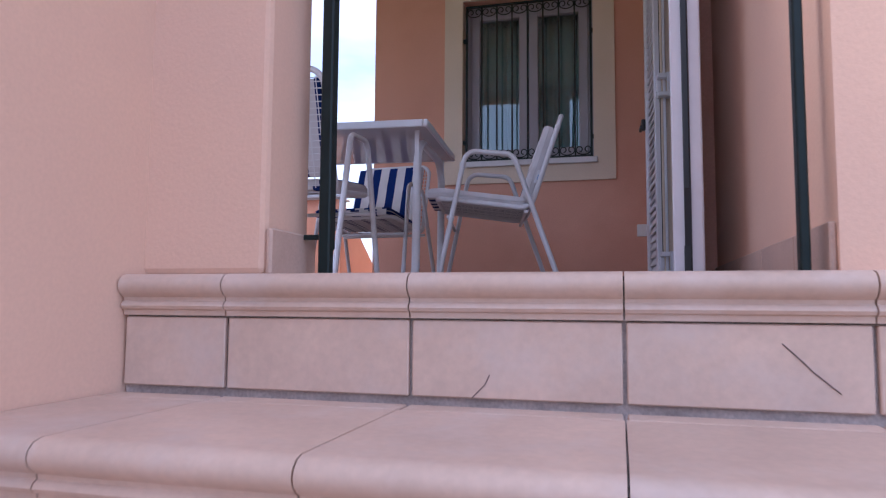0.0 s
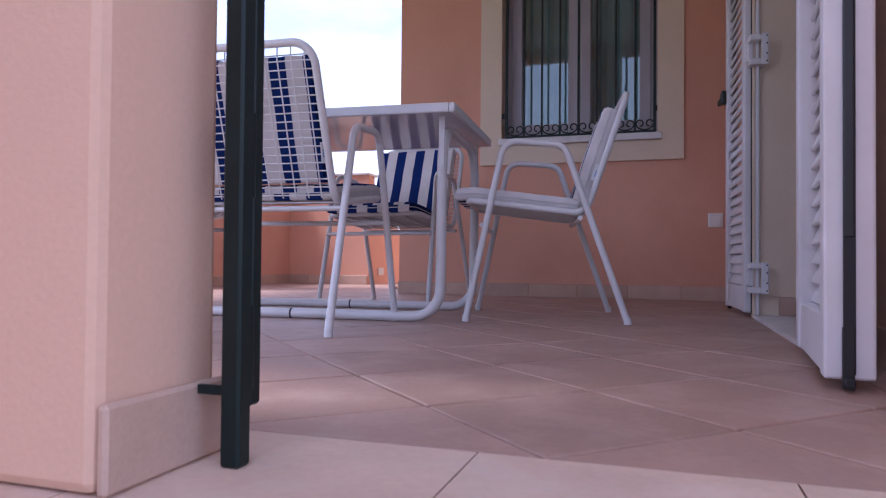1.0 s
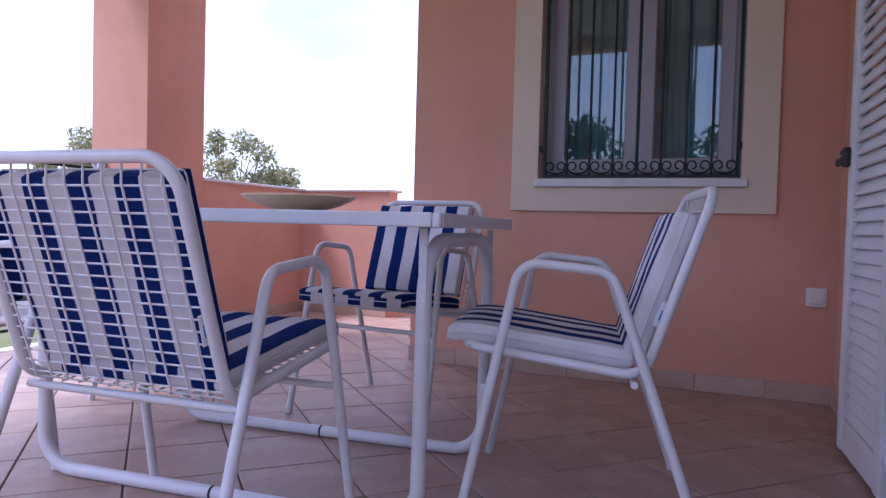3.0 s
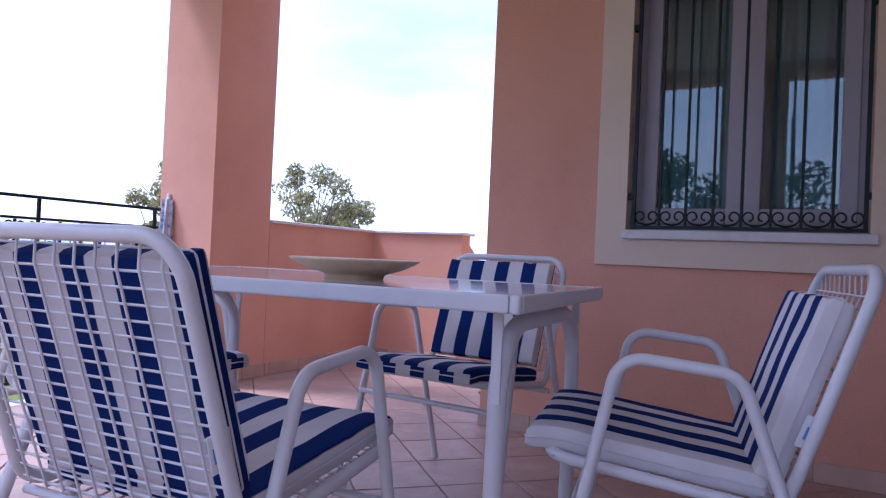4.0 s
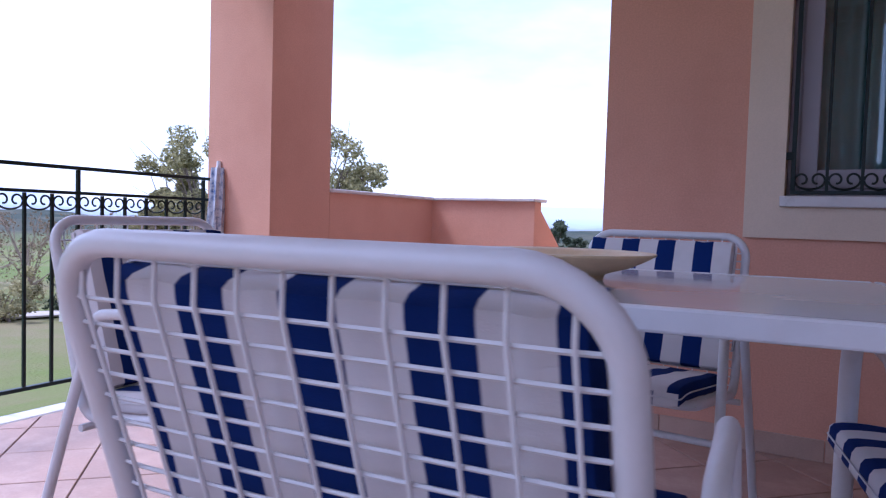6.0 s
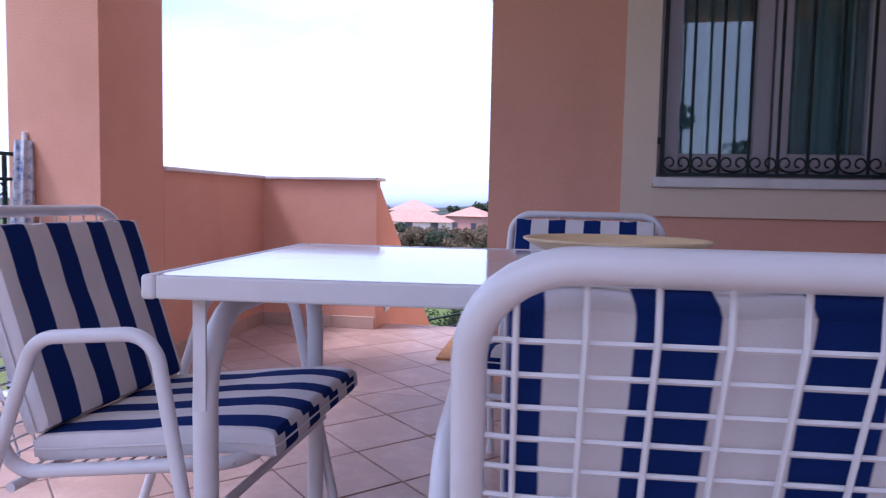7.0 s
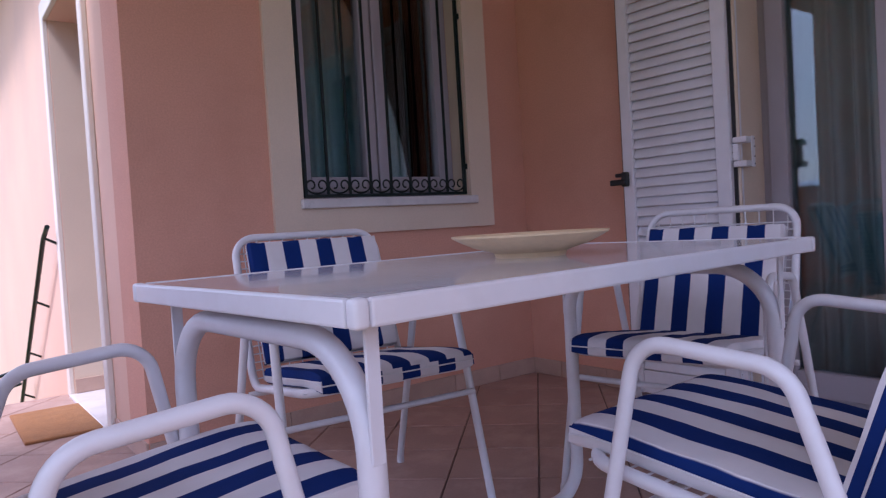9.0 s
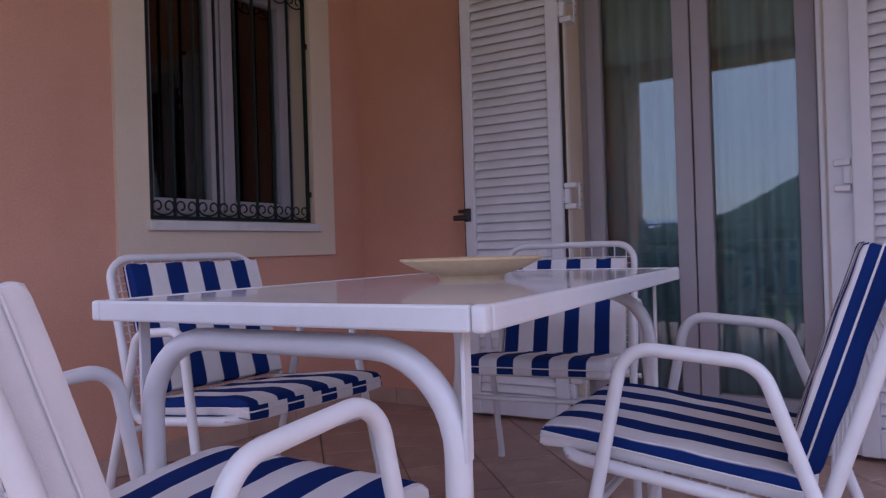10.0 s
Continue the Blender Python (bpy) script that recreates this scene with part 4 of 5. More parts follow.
part("jamb_profile", box_bm((1.984, -2.384, 0.013), (1.9995, DOOR[0] - 0.001, 2.25), 0.004, 2), ALU, fr)
low = thing("stair_railing", "black iron railing of the lower stair flight", "railing")
for dz in (0.0, -0.11):
    bm = bmesh.new()
    tube(bm, [(-0.12, 3.45, -0.07 + dz), (-2.7, 4.50, -0.85 + dz)], 0.012, 8)
    part("rail_tube", bm, IRON, low, "", 0.9)
for k in range(3):
    px, py, pz = -0.3 - 1.15 * k, 3.523 + 0.468 * k, -0.125 - 0.348 * k
    part("post", box_bm((px - 0.012, py - 0.012, -2.6), (px + 0.012, py + 0.012, pz), 0.002, 1), IRON, low)
latch = thing("floor_latch", "small black floor latch on the marble threshold", "latch")
part("plate", box_bm((2.08, -1.66, 0.012), (2.11, -1.62, 0.017), 0.001, 1), BLACK_PLASTIC, latch)
part("hook", box_bm((2.088, -1.647, 0.0172), (2.102, -1.633, 0.045), 0.003, 1), BLACK_PLASTIC, latch)

# ---- light switch and socket ----
sw = thing("light_switch", "square white light switch on the salmon wall", "switch")
part("plate", box_bm((1.879, -0.010, 0.424), (1.961, -0.0, 0.506), 0.004, 2), SWITCH, sw)
part("rocker", box_bm((1.891, -0.014, 0.436), (1.949, -0.0102, 0.494), 0.003, 2), SWITCH, sw)
so = thing("wall_socket", "white wall socket low on the sloping parapet", "socket")
part("plate", box_bm((-0.92, 1.71, 0.08), (-0.909, 1.83, 0.15), 0.004, 2), SWITCH, so)
for dx in (0.0, 0.055):
    part("cover", box_bm((-0.9088, 1.72 + dx, 0.088), (-0.905, 1.769 + dx, 0.142), 0.003, 1), SWITCH, so)

# ---- west railing ----
rail = thing("balcony_railing", "black wrought iron railing with scrolls along the terrace edge", "railing")
RX, RY0, RY1 = -2.15, -3.75, -0.209
for z, r, nm in ((1.04, 0.008, "handrail"), (0.928, 0.007, "rail"), (0.085, 0.008, "rail")):
    if nm == "handrail" or r > 0.004:
        part(nm, box_bm((RX - 0.012, RY0, z - r), (RX + 0.012, RY1, z + r), 0.001, 1), IRON, rail)
k, y = 0, -0.264
while y > RY0:
    top_z = 1.031 if k % 6 == 0 else 0.920
    r = 0.008 if k % 6 == 0 else 0.0065
    part("post" if k % 6 == 0 else "baluster", box_bm((RX - r, y - r, -0.05 if k % 6 == 0 else 0.094), (RX + r, y + r, top_z), 0.001, 1), IRON, rail)
    if y - 0.119 > RY0:
        bm = bmesh.new()
        scroll(bm, y - 0.0595, 0.884, 0.106, 0.07, 0.0045, 1, RX)
        part("scroll", bm, IRON, rail, "", 1.0)
    y -= 0.119
    k += 1

# ---- iron gate posts at the head of the steps ----
for x, y, s in ((1.221, -3.609, 1), (2.045, -3.62, -1)):
    gp = thing("gate_post", "black iron gate post at the head of the steps", "post", "gate posts")
    part("post", box_bm((x - (0.0115 if s == 1 else 0.008), y - 0.0115, 0.0), (x + (0.0115 if s == 1 else 0.008), y + 0.0115, 2.6), 0.003, 1), IRON, gp)
    if s == 1:
        part("leaf_bar", box_bm((x - 0.023, y + 0.030, 0.055), (x - 0.002, y + 0.050, 2.25), 0.003, 1), IRON, gp)
        for z in (0.075, 0.28):
            bm = bmesh.new()
            tube(bm, [(x - 0.002, y + 0.020, z), (x - 0.002, y + 0.020, z + 0.09)], 0.008, 10)
            part("hinge_barrel", bm, IRON, gp, "", 0.9)
        part("wall_lug", box_bm((1.1755, y - 0.003, 0.072), (x - 0.012, y + 0.003, 0.082), 0.001, 1), IRON, gp)

# ---- side entrance on the west wall, with mat and stair rail ----
ent = thing("side_entrance", "recessed side entrance with white surround and marble step", "entrance")
tagged(ent, kind="structure")
for y in (SIDE[0] - 0.08, SIDE[1]):
    part("surround", box_bm((XW - 0.025, y, 0.0), (XW, y + 0.08, 2.2), 0.004, 1), CEILING, ent)
part("surround", box_bm((XW - 0.025, SIDE[0], 2.1), (XW, SIDE[1], 2.2), 0.004, 1), CEILING, ent)
part("jamb", box_bm((XW + 0.002, SIDE[1] - 0.006, 0.0), (0.245, SIDE[1] - 0.001, 2.1)), CREAM, ent)
part("jamb_skirting", box_bm((XW + 0.004, SIDE[1] - 0.016, 0.02), (0.24, SIDE[1] - 0.0065, 0.10), 0.002, 1), SKIRT, ent)
part("threshold", box_bm((XW - 0.03, SIDE[0], -0.002), (0.24, SIDE[1], 0.018), 0.004, 1), MARBLE, ent)
part("door_panel", box_bm((0.20, SIDE[0] + 0.004, 0.02), (0.24, SIDE[1] - 0.017, 2.08)), BROWN_WOOD, ent)
bm = box_bm((-0.365, 0.70, 0.0), (-0.05, 1.34, 0.016), 0.006, 2)
tagged(new("doormat", mesh_of("doormat", bm, MAT)), "brown coir doormat on the tiles", "doormat")
hr = thing("stair_handrail", "black iron handrail going down the outer stairs", "handrail")
bm = bmesh.new()
tube(bm, fillet([(-0.10, 1.62, 0.96), (-0.10, 1.8, 0.90), (-0.10, 4.0, -0.55)], 0.05), 0.014, 8)
part("rail_tube", bm, IRON, hr, "", 0.9)
for k in range(4):
    y = 1.75 + 0.6 * k
    bm = bmesh.new()
    tube(bm, [(XW, y, 0.86 - 0.395 * k), (-0.10, y, 0.90 - 0.395 * k)], 0.008, 6)
    part("bracket", bm, IRON, hr, "", 0.9)
outer = thing("outer_stairs", "tiled stairs going down beside the house", "stairs")
tagged(outer, kind="structure")
for k in range(8):
    part("step", box_bm((-0.92, 1.722 + 0.30 * k, -1.9), (XW - 0.002, 1.722 + 0.30 * (k + 1) + (0.0 if k < 7 else 0.3), -0.18 * (k + 1)), 0.004, 1), STEP_TILE, outer)

# eave, gutter and pipe of the house's roof
eave = thing("eave", "brown eave with rafters, gutter and downpipe", "eave")
tagged(eave, kind="structure")
EX, EY0, EY1 = -0.46, 0.6, 10.8
bm = bmesh.new()
box(bm, (-0.40, EY0, 3.075), (XW, EY1, 3.15))
part("soffit", bm, CREAM, eave, "cream soffit")
bm = bmesh.new()
tube(bm, [(EX, EY0, 3.10), (EX, EY1, 3.10)], 0.055, 10)
part("gutter", bm, RED_PIPE, eave, "dark red gutter", 0.9)
y = EY0 + 0.1
while y < EY1:
    part("rafter", box_bm((-0.40, y, 3.035), (-0.33, y + 0.06, 3.074), 0.004, 1), BROWN_WOOD, eave)
    y += 0.24
bm = bmesh.new()
tube(bm, fillet([(EX, EY1 - 0.1, 3.06), (EX, EY1 - 0.1, 2.98), (-0.06, EY1 - 0.12, 2.80), (-0.06, EY1 - 0.12, -2.5)], 0.06), 0.04, 10)
part("downpipe", bm, RED_PIPE, eave, "dark red downpipe", 0.9)

flood = thing("wall_floodlight", "small white floodlight on the wall below the gutter", "wall lamp")
part("bracket", box_bm((-0.10, EY1 - 0.30, 2.40), (XW, EY1 - 0.26, 2.44), 0.004, 1), WHITE_TUBE, flood)
bm = bmesh.new()
box(bm, (-0.11, -0.09, -0.07), (0.11, 0.0, 0.07), 0.02, 2, pose(-0.19, EY1 - 0.28, 2.46, -25, 0, -20))
part("housing", bm, WHITE_TUBE, flood)
bm = bmesh.new()
box(bm, (-0.09, -0.096, -0.055), (0.09, -0.0905, 0.055), 0.002, 1, pose(-0.19, EY1 - 0.28, 2.46, -25, 0, -20))
part("lens", bm, MARBLE, flood, "frosted glass front")

# folded sunshade leaning at the pillar
sun_shade = thing("folded_sunshade", "folded blue and white patterned sunshade leaning on the pillar", "sunshade", m=pose(-2.04, -0.33, 0.004, -6, -1, 12))
bm = bmesh.new()
seg, rings = 28, []
for k in range(22):
    z = 0.02 + 1.08 * k / 21
    base = 0.055 * (1 - 0.35 * k / 21) * (1.0 if k > 1 else 0.8)
    rings.append([bm.verts.new((base * (1 + 0.16 * math.sin(7 * a + z * 3) + 0.05 * noise.noise((a, z * 5, 0))) * math.cos(a), base * (1 + 0.16 * math.sin(7 * a + z * 3)) * math.sin(a), z)) for a in [2 * math.pi * q / seg for q in range(seg)]])
for a, b in zip(rings, rings[1:]):
    for q in range(seg):
        bm.faces.new((a[q], a[(q + 1) % seg], b[(q + 1) % seg], b[q]))
bm.faces.new(rings[0][::-1])
bm.faces.new(rings[-1])
PATTERN = material("patterned_cloth", (0.55, 0.58, 0.66), 0.9, spread=0.1, scale=20, bump=0.3, stain=(0.06, 0.12, 0.30), stain_amount=1.0, stain_scale=28.0)
part("cloth", bm, PATTERN, sun_shade, "", 0.9)
bm = bmesh.new()
tube(bm, [(0, 0, 0.0), (0, 0, 1.14)], 0.012, 8)
part("pole", bm, WHITE_TUBE, sun_shade, "", 0.9)


# ---- ground, hills and distance ----
def smooth_step(a, b, v):
    t = min(1.0, max(0.0, (v - a) / (b - a)))
    return t * t * (3 - 2 * t)


def ground_z(x, y):
    r = math.hypot(x, y)
    z = -0.84 - 0.9 * smooth_step(2.5, 9, max(-x - 1.0, y - 1.5)) - 1.1 * smooth_step(8, 30, r) - 6.0 * smooth_step(30, 150, r)
    az = math.degrees(math.atan2(-x, y)) % 360
    if r > 120:
        west = math.exp(-((az - 116) / 27) ** 2) * 215 * smooth_step(160, 620, r)
        green = math.exp(-((((az + 180) % 360) - 180 + 4) / 6.5) ** 2) * 54 * smooth_step(320, 620, r)
        far = 52 * smooth_step(900, 1900, r) * (0.75 + 0.35 * math.sin(az * 0.11) + 0.12 * math.sin(az * 0.31))
        z += west + green + far + noise.noise((x * 0.01, y * 0.01, 0)) * 10 * smooth_step(150, 500, r)
    z += noise.noise((x * 0.12, y * 0.12, 1)) * 0.18 * smooth_step(5, 15, r)
    return z


GRASS = bpy.data.materials.new("meadow")
GRASS.use_nodes = True
gn, gl_ = GRASS.node_tree.nodes, GRASS.node_tree.links
gb = gn["Principled BSDF"]
gb.inputs["Roughness"].default_value, gb.inputs["Specular IOR Level"].default_value = 0.9, 0.15
g_geo = gn.new("ShaderNodeNewGeometry")
g1, g2, g3 = (gn.new("ShaderNodeTexNoise") for _ in range(3))
for nd, sc in ((g1, 0.045), (g2, 0.9), (g3, 14.0)):
    nd.inputs["Scale"].default_value, nd.inputs["Detail"].default_value = sc, 6.0
    gl_.new(g_geo.outputs["Position"], nd.inputs["Vector"])
g_sum = gn.new("ShaderNodeMath")
g_sum.operation = "MULTIPLY_ADD"
g_sum.inputs[1].default_value = 0.45
gl_.new(g2.outputs["Fac"], g_sum.inputs[0])
gl_.new(g1.outputs["Fac"], g_sum.inputs[2])
g_ramp = gn.new("ShaderNodeValToRGB")
ge = g_ramp.color_ramp.elements
ge[0].position, ge[0].color = 0.5, (0.095, 0.15, 0.028, 1)
ge[1].position, ge[1].color = 0.92, (0.18, 0.15, 0.08, 1)
ge.new(0.7).color = (0.125, 0.15, 0.042, 1)
gl_.new(g_sum.outputs["Value"], g_ramp.inputs["Fac"])
# woods on the hills; farther off, haze painted into the colour as blue
g_len = gn.new("ShaderNodeVectorMath")
g_len.operation = "LENGTH"
gl_.new(g_geo.outputs["Position"], g_len.inputs[0])
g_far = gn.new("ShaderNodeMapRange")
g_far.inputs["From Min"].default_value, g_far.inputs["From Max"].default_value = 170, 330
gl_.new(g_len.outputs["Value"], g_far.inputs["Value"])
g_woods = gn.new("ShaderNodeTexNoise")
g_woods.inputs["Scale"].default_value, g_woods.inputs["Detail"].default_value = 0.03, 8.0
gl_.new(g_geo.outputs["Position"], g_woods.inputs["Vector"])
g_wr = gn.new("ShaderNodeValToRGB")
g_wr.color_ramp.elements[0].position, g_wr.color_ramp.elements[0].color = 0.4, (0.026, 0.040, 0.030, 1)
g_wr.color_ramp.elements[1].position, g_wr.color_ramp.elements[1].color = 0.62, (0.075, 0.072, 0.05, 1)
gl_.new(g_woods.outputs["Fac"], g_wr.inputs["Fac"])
g_haze = gn.new("ShaderNodeMapRange")
g_haze.inputs["From Min"].default_value, g_haze.inputs["From Max"].default_value = 700, 1300
gl_.new(g_len.outputs["Value"], g_haze.inputs["Value"])
gm0, gm1 = gn.new("ShaderNodeMix"), gn.new("ShaderNodeMix")
gm0.data_type = gm1.data_type = "RGBA"
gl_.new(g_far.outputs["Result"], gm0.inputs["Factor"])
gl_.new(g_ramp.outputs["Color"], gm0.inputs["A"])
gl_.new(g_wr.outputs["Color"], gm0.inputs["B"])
gl_.new(g_haze.outputs["Result"], gm1.inputs["Factor"])
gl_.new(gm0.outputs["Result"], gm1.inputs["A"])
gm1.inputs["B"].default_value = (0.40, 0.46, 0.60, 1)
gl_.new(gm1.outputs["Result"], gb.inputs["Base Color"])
g_bump = gn.new("ShaderNodeBump")
g_bump.inputs["Strength"].default_value, g_bump.inputs["Distance"].default_value = 0.6, 0.08
gl_.new(g3.outputs["Fac"], g_bump.inputs["Height"])
gl_.new(g_bump.outputs["Normal"], gb.inputs["Normal"])

verts, faces = [], []
RADII = [0.0] + [1.2 * 1.135 ** k for k in range(61)]
SPOKES = 144
for r in RADII:
    for k in range(SPOKES):
        a = 2 * math.pi * k / SPOKES
        x, y = r * math.sin(a), r * math.cos(a)
        verts.append((x, y, ground_z(x, y)))
for i in range(len(RADII) - 1):
    for k in range(SPOKES):
        q = (k + 1) % SPOKES
        faces.append((i * SPOKES + k, i * SPOKES + q, (i + 1) * SPOKES + q, (i + 1) * SPOKES + k))
me = bpy.data.meshes.new("ground")
me.from_pydata(verts, [], faces)
me.validate()
me.materials.append(GRASS)
for p in me.polygons:
    p.use_smooth = True
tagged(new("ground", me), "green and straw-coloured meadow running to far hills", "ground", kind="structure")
structure("pavement", box_bm((-0.5, -9.0, -1.2), (3.5, -4.9, -0.83)), PAVING, "plain paving before the entrance steps", "pavement")


def ribbon(name, pts, width, mat, label, category, lift=0.03):
    bm = bmesh.new()
    prev = None
    dense = []
    for a, b in zip(pts, pts[1:]):
        dense += [Vector(a).lerp(Vector(b), t / 12) for t in range(12)]
    dense.append(Vector(pts[-1]))
    for i, p in enumerate(dense):
        d = (dense[min(i + 1, len(dense) - 1)] - dense[max(i - 1, 0)]).normalized()
        nrm = Vector((-d.y, d.x))
        row = []
        for s in (-1, 1):
            q = p + nrm * s * width / 2
            row.append(bm.verts.new((q.x, q.y, ground_z(q.x, q.y) + lift)))
        if prev:
            bm.faces.new((prev[0], prev[1], row[1], row[0]))
        prev = row
    ret = bmesh.ops.extrude_face_region(bm, geom=list(bm.faces))
    bmesh.ops.translate(bm, verts=[v for v in ret["geom"] if isinstance(v, bmesh.types.BMVert)], vec=(0, 0, 0.05))
    bmesh.ops.recalc_face_normals(bm, faces=bm.faces)
    return structure(name, bm, mat, label, category)


ribbon("road", [(-26, -10), (-21, 4), (-20, 14), (-24, 40)], 2.2, ROADBED, "pale gravel track across the meadow", "road", 0.06)
for x, y in ((-16.4, 5.4), (-18.0, 9.0), (-15.0, 1.5)):
    z = ground_z(x, y)
    bm = bmesh.new()
    box(bm, (x - 0.14, y - 0.14, z - 0.3), (x + 0.14, y + 0.14, z + 0.66), 0.02, 2)
    tagged(new("boundary_post", mesh_of("boundary_post", bm, CONCRETE)), "short white concrete boundary post on the grass", "post", "boundary posts")


# ---- trees and shrubs ----
def leaf_cloud(bm_v, bm_f, center, radius, count, size, rng, squash=0.8):
    for _ in range(count):
        while True:
            p = Vector((rng.uniform(-1, 1), rng.uniform(-1, 1), rng.uniform(-1, 1)))
            if 0.15 < p.length < 1:
                break
        p = Vector((p.x * radius, p.y * radius, p.z * radius * squash)) + center
        a = Vector((rng.gauss(0, 1), rng.gauss(0, 1), rng.gauss(0, 1))).normalized()
        b = a.orthogonal().normalized()
        b = Matrix.Rotation(rng.uniform(0, 6.28), 3, a) @ b
        c = a.cross(b)
        s = size * rng.uniform(0.6, 1.4)
        i = len(bm_v)
        bm_v += [p - b * s, p + c * s * 0.42, p + b * s, p - c * s * 0.42]
        bm_f.append((i, i + 1, i + 2, i + 3))


def build_tree(x, y, height, spread, seed, leaf, clusters=26, per=150, leaf_size=0.11, label="", name="tree", bare=False, trunk_part=0.35, twig_mat=None):
    rng = random.Random(seed)
    z = ground_z(x, y) - 0.1
    tree = thing(name, label, "tree", "trees around the house", Matrix.Translation((x, y, z)))
    bm = bmesh.new()
    fork = Vector((rng.uniform(-0.3, 0.3), rng.uniform(-0.3, 0.3), height * trunk_part))
    tube(bm, [(0, 0, 0), fork * 0.5 + Vector((0.1, 0.05, 0)), fork], [height * 0.035, height * 0.026, height * 0.02], 9)
    part("trunk", bm, BARK, tree, "", 1.2)
    bm = bmesh.new()
    vs, fs = [], []
    for k in range(clusters):
        a = rng.uniform(0, 6.283)
        rr = spread * math.sqrt(rng.uniform(0.02, 1))
        zz = height * rng.uniform(trunk_part * 0.95, 0.97)
        shape = math.sin(math.pi * min(1, max(0.08, (zz / height - trunk_part * 0.6) / (1.08 - trunk_part * 0.6)))) ** 0.6
        end = Vector((math.cos(a) * rr * shape, math.sin(a) * rr * shape, zz))
        midp = fork.lerp(end, 0.5) + Vector((rng.uniform(-0.2, 0.2), rng.uniform(-0.2, 0.2), -0.05 * height * rng.random()))
        tube(bm, [fork * rng.uniform(0.8, 1.0), midp, end], [height * 0.010, height * 0.006, height * 0.002], 5, caps=False)
        for q in range(5 if bare else 1):
            tip = end + Vector((rng.gauss(0, 1), rng.gauss(0, 1), rng.gauss(0.4, 0.8))) * height * 0.09
            tube(bm, [midp.lerp(end, rng.uniform(0.2, 0.9)), tip], [height * 0.004, height * 0.0012], 4, caps=False)
        leaf_cloud(vs, fs, end, spread * rng.uniform(0.16, 0.33), int(per * rng.uniform(0.5, 1.4)), leaf_size, rng)
    tagged(part("branchwork", bm, twig_mat or BARK, tree, "", 1.2), kind="stuff")
    if fs:
        me = bpy.data.meshes.new("crown")
        me.from_pydata([tuple(v) for v in vs], [], fs)
        me.materials.append(leaf)
        ob = new("crown", me)
        ob.parent = tree
    return tree


def at(az, dist):
    """A place by its bearing (degrees to the left of north) and distance from the terrace."""
    a = radians(az)
    return 0.5 - math.sin(a) * dist, -2.9 + math.cos(a) * dist


for az, dist, h, sp, sd in ((38.4, 44, 9.4, 3.4, 3), (35.6, 46, 7.4, 2.2, 4), (48.2, 42, 8.4, 3.0, 5), (50.6, 45, 7.2, 2.2, 6)):
    x, y = at(az, dist)
    build_tree(x, y, h, sp, sd, LEAF, 30, 210, 0.15, "tall olive-green tree with an airy uneven crown")
for az, dist, h, sp, sd in ((168, 26, 8.0, 4.2, 21), (184, 30, 8.5, 4.5, 22), (203, 27, 6.6, 3.8, 23), (150, 32, 8.0, 4.2, 24), (218, 30, 7.2, 4.0, 25), (135, 36, 7.5, 4.2, 26)):
    x, y = at(az, dist)
    build_tree(x, y, h, sp, sd, LEAF_DARK, 26, 170, 0.2, "dark green garden tree with a dense crown")
for k in range(16):
    rng = random.Random(100 + k)
    x, y = at(44 + k * 3.0 + rng.uniform(-1.2, 1.2), rng.uniform(27, 40))
    build_tree(x, y, rng.uniform(2.6, 4.0), rng.uniform(1.3, 2.0), 200 + k, LEAF_BROWN, 16, 60, 0.07, "bare brown shrubby tree beyond the meadow", "shrub_tree", True, 0.2, TWIG)
for k in range(10):
    rng = random.Random(300 + k)
    x, y = at(46 + k * 4.0 + rng.uniform(-1.5, 1.5), rng.uniform(19, 27))
    build_tree(x, y, rng.uniform(1.2, 2.0), rng.uniform(0.9, 1.4), 400 + k, LEAF if k % 3 else LEAF_DARK, 14, 150, 0.07, "low grey-green bush on the meadow", "bush", False, 0.15)
for k in range(6):
    rng = random.Random(500 + k)
    x, y = at(1.5 + k * 1.5 + rng.uniform(-0.4, 0.4), rng.uniform(9.5, 12) + 0.4 * k)
    build_tree(x, y, rng.uniform(0.45, 0.7), rng.uniform(0.6, 0.9), 520 + k, LEAF_DARK, 12, 160, 0.045, "low dark green hedge bush below the stairs", "bush", False, 0.15)
for k in range(16):
    rng = random.Random(700 + k)
    x, y = at(3.0 + k * 0.75 + rng.uniform(-0.3, 0.3), rng.uniform(52, 88))
    build_tree(x, y, rng.uniform(1.5, 2.8), rng.uniform(1.8, 3.0), 720 + k, LEAF_BROWN if k % 3 else FAR_LEAF, 14, 90, 0.22, "dry brown thicket at the edge of the meadow", "shrub_tree", False, 0.15)
for k in range(34):
    rng = random.Random(600 + k)
    x, y = at(-26 + k * 1.6 + rng.uniform(-0.8, 0.8), rng.uniform(150, 230))
    build_tree(x, y, rng.uniform(6, 12), rng.uniform(3.0, 5.5), 640 + k, FAR_LEAF, 12, 60, 0.75, "far tree in the valley", "tree", False, 0.2)


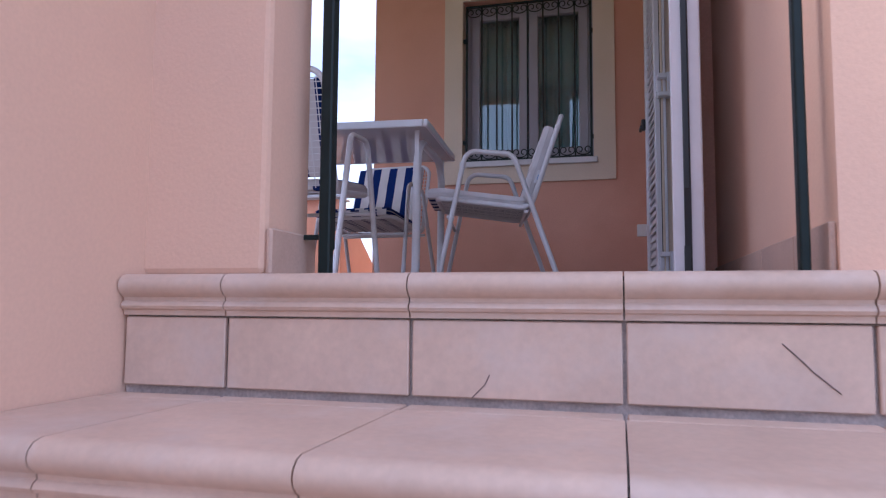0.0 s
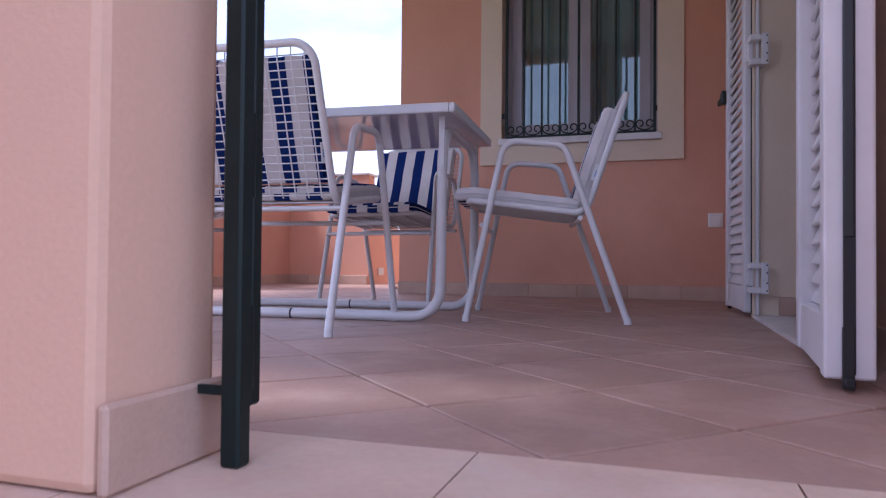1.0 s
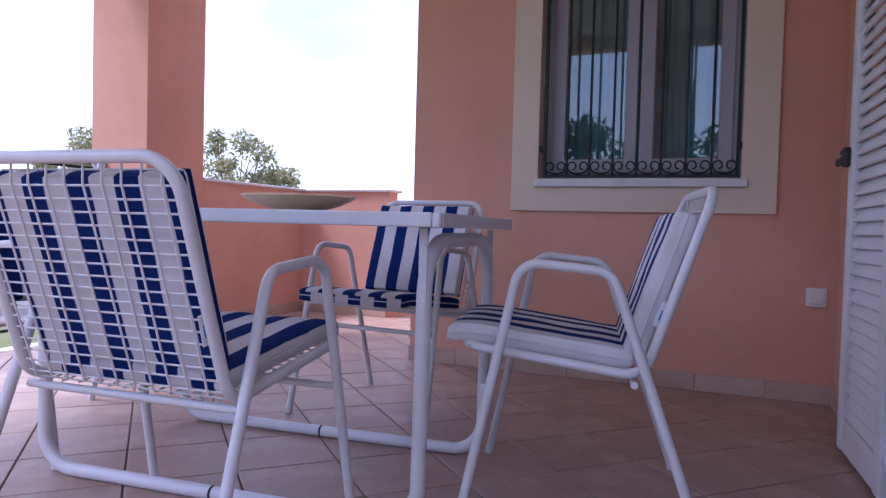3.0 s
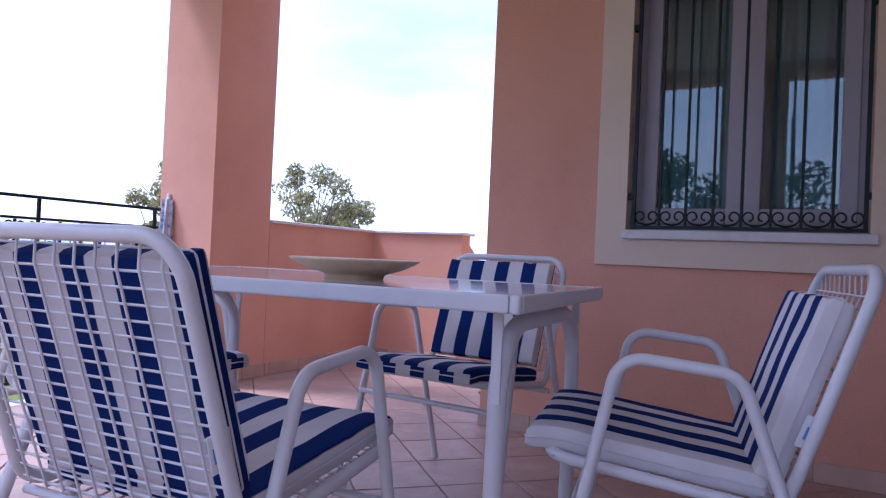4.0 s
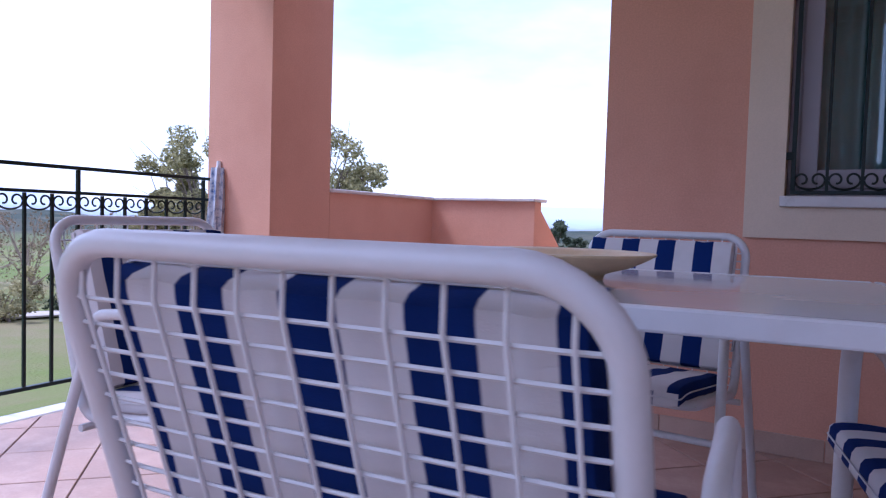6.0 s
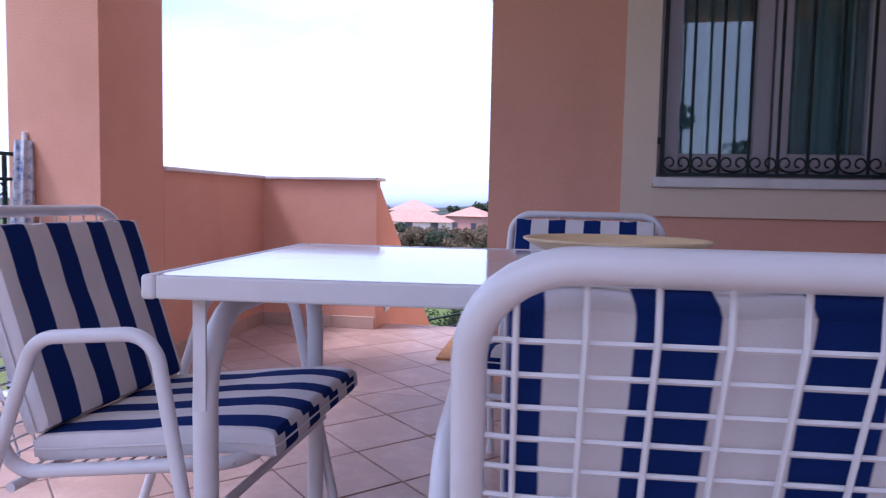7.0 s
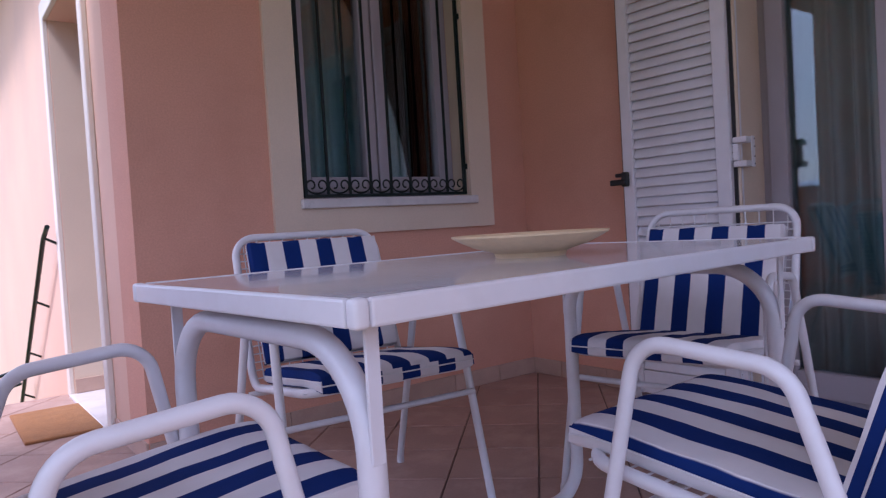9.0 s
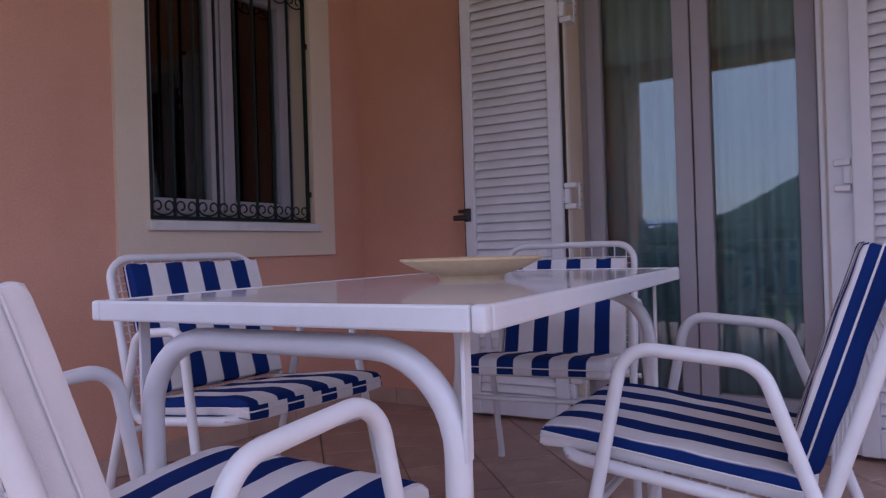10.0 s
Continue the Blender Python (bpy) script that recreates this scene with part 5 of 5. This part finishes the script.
# ---- far houses ----
def build_house(x, y, w, d, h, a, wall_mat, label, floors=2):
    z = ground_z(x, y) - 0.3
    house = thing("house", label, "house", "houses in the valley", Matrix.Translation((x, y, z)) @ Matrix.Rotation(radians(a), 4, "Z"))
    part("wall", box_bm((-w / 2, -d / 2, 0), (w / 2, d / 2, h)), wall_mat, house)
    bm = bmesh.new()
    o = 0.5
    e = [bm.verts.new(p) for p in ((-w / 2 - o, -d / 2 - o, h), (w / 2 + o, -d / 2 - o, h), (w / 2 + o, d / 2 + o, h), (-w / 2 - o, d / 2 + o, h))]
    rh = min(w, d) * 0.24
    t = [bm.verts.new((-(w - d) / 2 if w > d else -0.2, 0, h + rh)), bm.verts.new(((w - d) / 2 if w > d else 0.2, 0, h + rh))]
    bm.faces.new(e[::-1])
    bm.faces.new((e[0], e[1], t[1], t[0]))
    bm.faces.new((e[2], e[3], t[0], t[1]))
    bm.faces.new((e[1], e[2], t[1]))
    bm.faces.new((e[3], e[0], t[0]))
    part("roof", bm, ROOF_TILE, house, "hipped clay tile roof")
    per = max(2, int(w / 3))
    for fl in range(floors):
        for k in range(per):
            wx = -w / 2 + w * (k + 0.5) / per
            z0_ = h * fl / floors + 0.9
            wb = part("window", box_bm((wx - 0.55, -d / 2 - 0.05, z0_), (wx + 0.55, -d / 2 + 0.05, z0_ + 1.3)), FAR_DARK, house)
    part("balcony", box_bm((-w * 0.3, -d / 2 - 1.3, h * 0.48), (w * 0.1, -d / 2 - 0.06, h * 0.48 + 0.9)), FAR_WALL, house)
    return house


for az, dist, w, d, h, a, mt in ((12.0, 125, 8, 8, 7.5, 8, FAR_WALL), (12.2, 100, 11, 7, 4.6, 4, FAR_WALL), (7.2, 140, 8, 8, 7.0, -14, FAR_WALL_DARK),
                                 (-1.5, 150, 12, 9, 5.0, 5, FAR_WALL_DARK), (9.5, 160, 9, 8, 5.0, 20, FAR_WALL)):
    x, y = at(az, dist)
    build_house(x, y, w, d, h, a, mt, "two-storey house with clay tile roof in the valley")


# ---- skirting tiles along the walls ----
def skirting(name, start, direction, normal, length, first=0.30):
    base = tagged(new(name), "terracotta skirting tiles with pale joints", "baseboard", kind="structure")
    d, n = Vector(direction), Vector(normal)
    s, k = 0.0, 0
    meshes = {}
    while s < length - 0.01:
        w = min(first if k == 0 else 0.298, length - s)
        key = round(w, 3)
        if key not in meshes:
            meshes[key] = mesh_of("skirting_tile", box_bm((0.0015, -0.011, 0.0005), (w - 0.0015, -0.0005, 0.082), 0.002, 1), SKIRT)
        ob = new("skirting_tile", meshes[key])
        ob.parent = base
        p = Vector(start) + d * s
        ob.matrix_world = Matrix((( d.x, -n.x, 0, p.x), (d.y, -n.y, 0, p.y), (0, 0, 1, 0), (0, 0, 0, 1)))
        s += w
        k += 1


skirting("baseboard_north", (XW, 0.0, 0), (1, 0, 0), (0, -1, 0), XE - XW, 0.27)
skirting("baseboard_east", (XE, -0.012, 0), (0, -1, 0), (-1, 0, 0), 1.19, 0.2)
skirting("baseboard_east_south", (SX, YS - 0.01, 0), (0, -1, 0), (-1, 0, 0), 1.32, 0.2)
skirting("baseboard_side", (XW, 0.53, 0), (0, -1, 0), (-1, 0, 0), 0.53, 0.22)
skirting("baseboard_parapet", (-1.722, 1.475, 0), (0, -1, 0), (1, 0, 0), 1.185, 0.25)
skirting("baseboard_parapet_north", (-1.722, 1.486, 0), (1, 0, 0), (0, -1, 0), 0.80, 0.2)
skirting("baseboard_pillar", (-1.722, 0.285, 0), (0, -1, 0), (1, 0, 0), 0.49, 0.2)
skirting("baseboard_pillar_south", (-1.99, -0.207, 0), (1, 0, 0), (0, -1, 0), 0.28, 0.2)

# ---- floor tiles, laid diagonally ----
PITCH, GAP = 0.3000, 0.006
U0, V0 = -0.48, 0.53


def clip(poly, lo, hi):
    """The part of a polygon inside a rectangle."""
    for axis, value, keep in ((0, lo[0], 1), (0, hi[0], -1), (1, lo[1], 1), (1, hi[1], -1)):
        out = []
        for a, b in zip(poly, poly[1:] + poly[:1]):
            ia, ib = (a[axis] - value) * keep >= 0, (b[axis] - value) * keep >= 0
            if ia:
                out.append(a)
            if ia != ib:
                t = (value - a[axis]) / (b[axis] - a[axis])
                out.append((a[0] + t * (b[0] - a[0]), a[1] + t * (b[1] - a[1])))
        poly = out
        if len(poly) < 3:
            return []
    return poly


def tile_mesh(poly):
    bm = bmesh.new()
    c = Vector((sum(p[0] for p in poly) / len(poly), sum(p[1] for p in poly) / len(poly)))
    top, rim, low = [], [], []
    for p in poly:
        q = Vector(p)
        i = q + (c - q).normalized() * 0.003
        top.append(bm.verts.new((i.x, i.y, 0.0)))
        rim.append(bm.verts.new((q.x, q.y, -0.0018)))
        low.append(bm.verts.new((q.x, q.y, -0.007)))
    n = len(poly)
    bm.faces.new(top)
    for k in range(n):
        j = (k + 1) % n
        bm.faces.new((rim[k], rim[j], top[j], top[k]))
        bm.faces.new((low[k], low[j], rim[j], rim[k]))
    bmesh.ops.recalc_face_normals(bm, faces=bm.faces)
    return mesh_of("floor_tile", bm, TILE)


h = (PITCH - GAP) / 2 * math.sqrt(2)
whole = tile_mesh([(h, 0), (0, h), (-h, 0), (0, -h)])
AREAS = [((-1.988, NOSE_Y + 0.303), (XE - 0.002, -0.004)), ((XE, NOSE_Y + 0.303), (SX - 0.002, YS - 0.004)), ((-1.720, -0.003), (XW - 0.003, 1.718))]
rng = random.Random(8)
for i in range(-16, 17):
    for j in range(-22, 22):
        u, v = U0 + (i + 0.5) * PITCH, V0 + (j + 0.5) * PITCH
        x, y = (u + v) / math.sqrt(2), (u - v) / math.sqrt(2)
        shape = [(x + h, y), (x, y + h), (x - h, y), (x, y - h)]
        for lo, hi in AREAS:
            cut = clip(shape, lo, hi)
            if len(cut) < 3:
                continue
            area = abs(sum(a[0] * b[1] - b[0] * a[1] for a, b in zip(cut, cut[1:] + cut[:1]))) / 2
            if area < 0.0006:
                continue
            full = area > 0.98 * 2 * h * h
            ob = new("floor_tile", whole if full else tile_mesh([(a - x, b - y) for a, b in cut]))
            ob.parent = floor
            ob.location = (x, y, rng.uniform(-0.0007, 0.0004))
# straight row of tiles behind the top nosing, west of the steps
x = 0.920 - 0.322
while x > -2.31:
    a = max(x, -1.988)
    bm = box_bm((a + 0.003, NOSE_Y + 0.02, -0.007), (x + 0.319, NOSE_Y + 0.30, 0.0), 0.002, 1)
    part("edge_tile", bm, TILE, floor)
    x -= 0.322
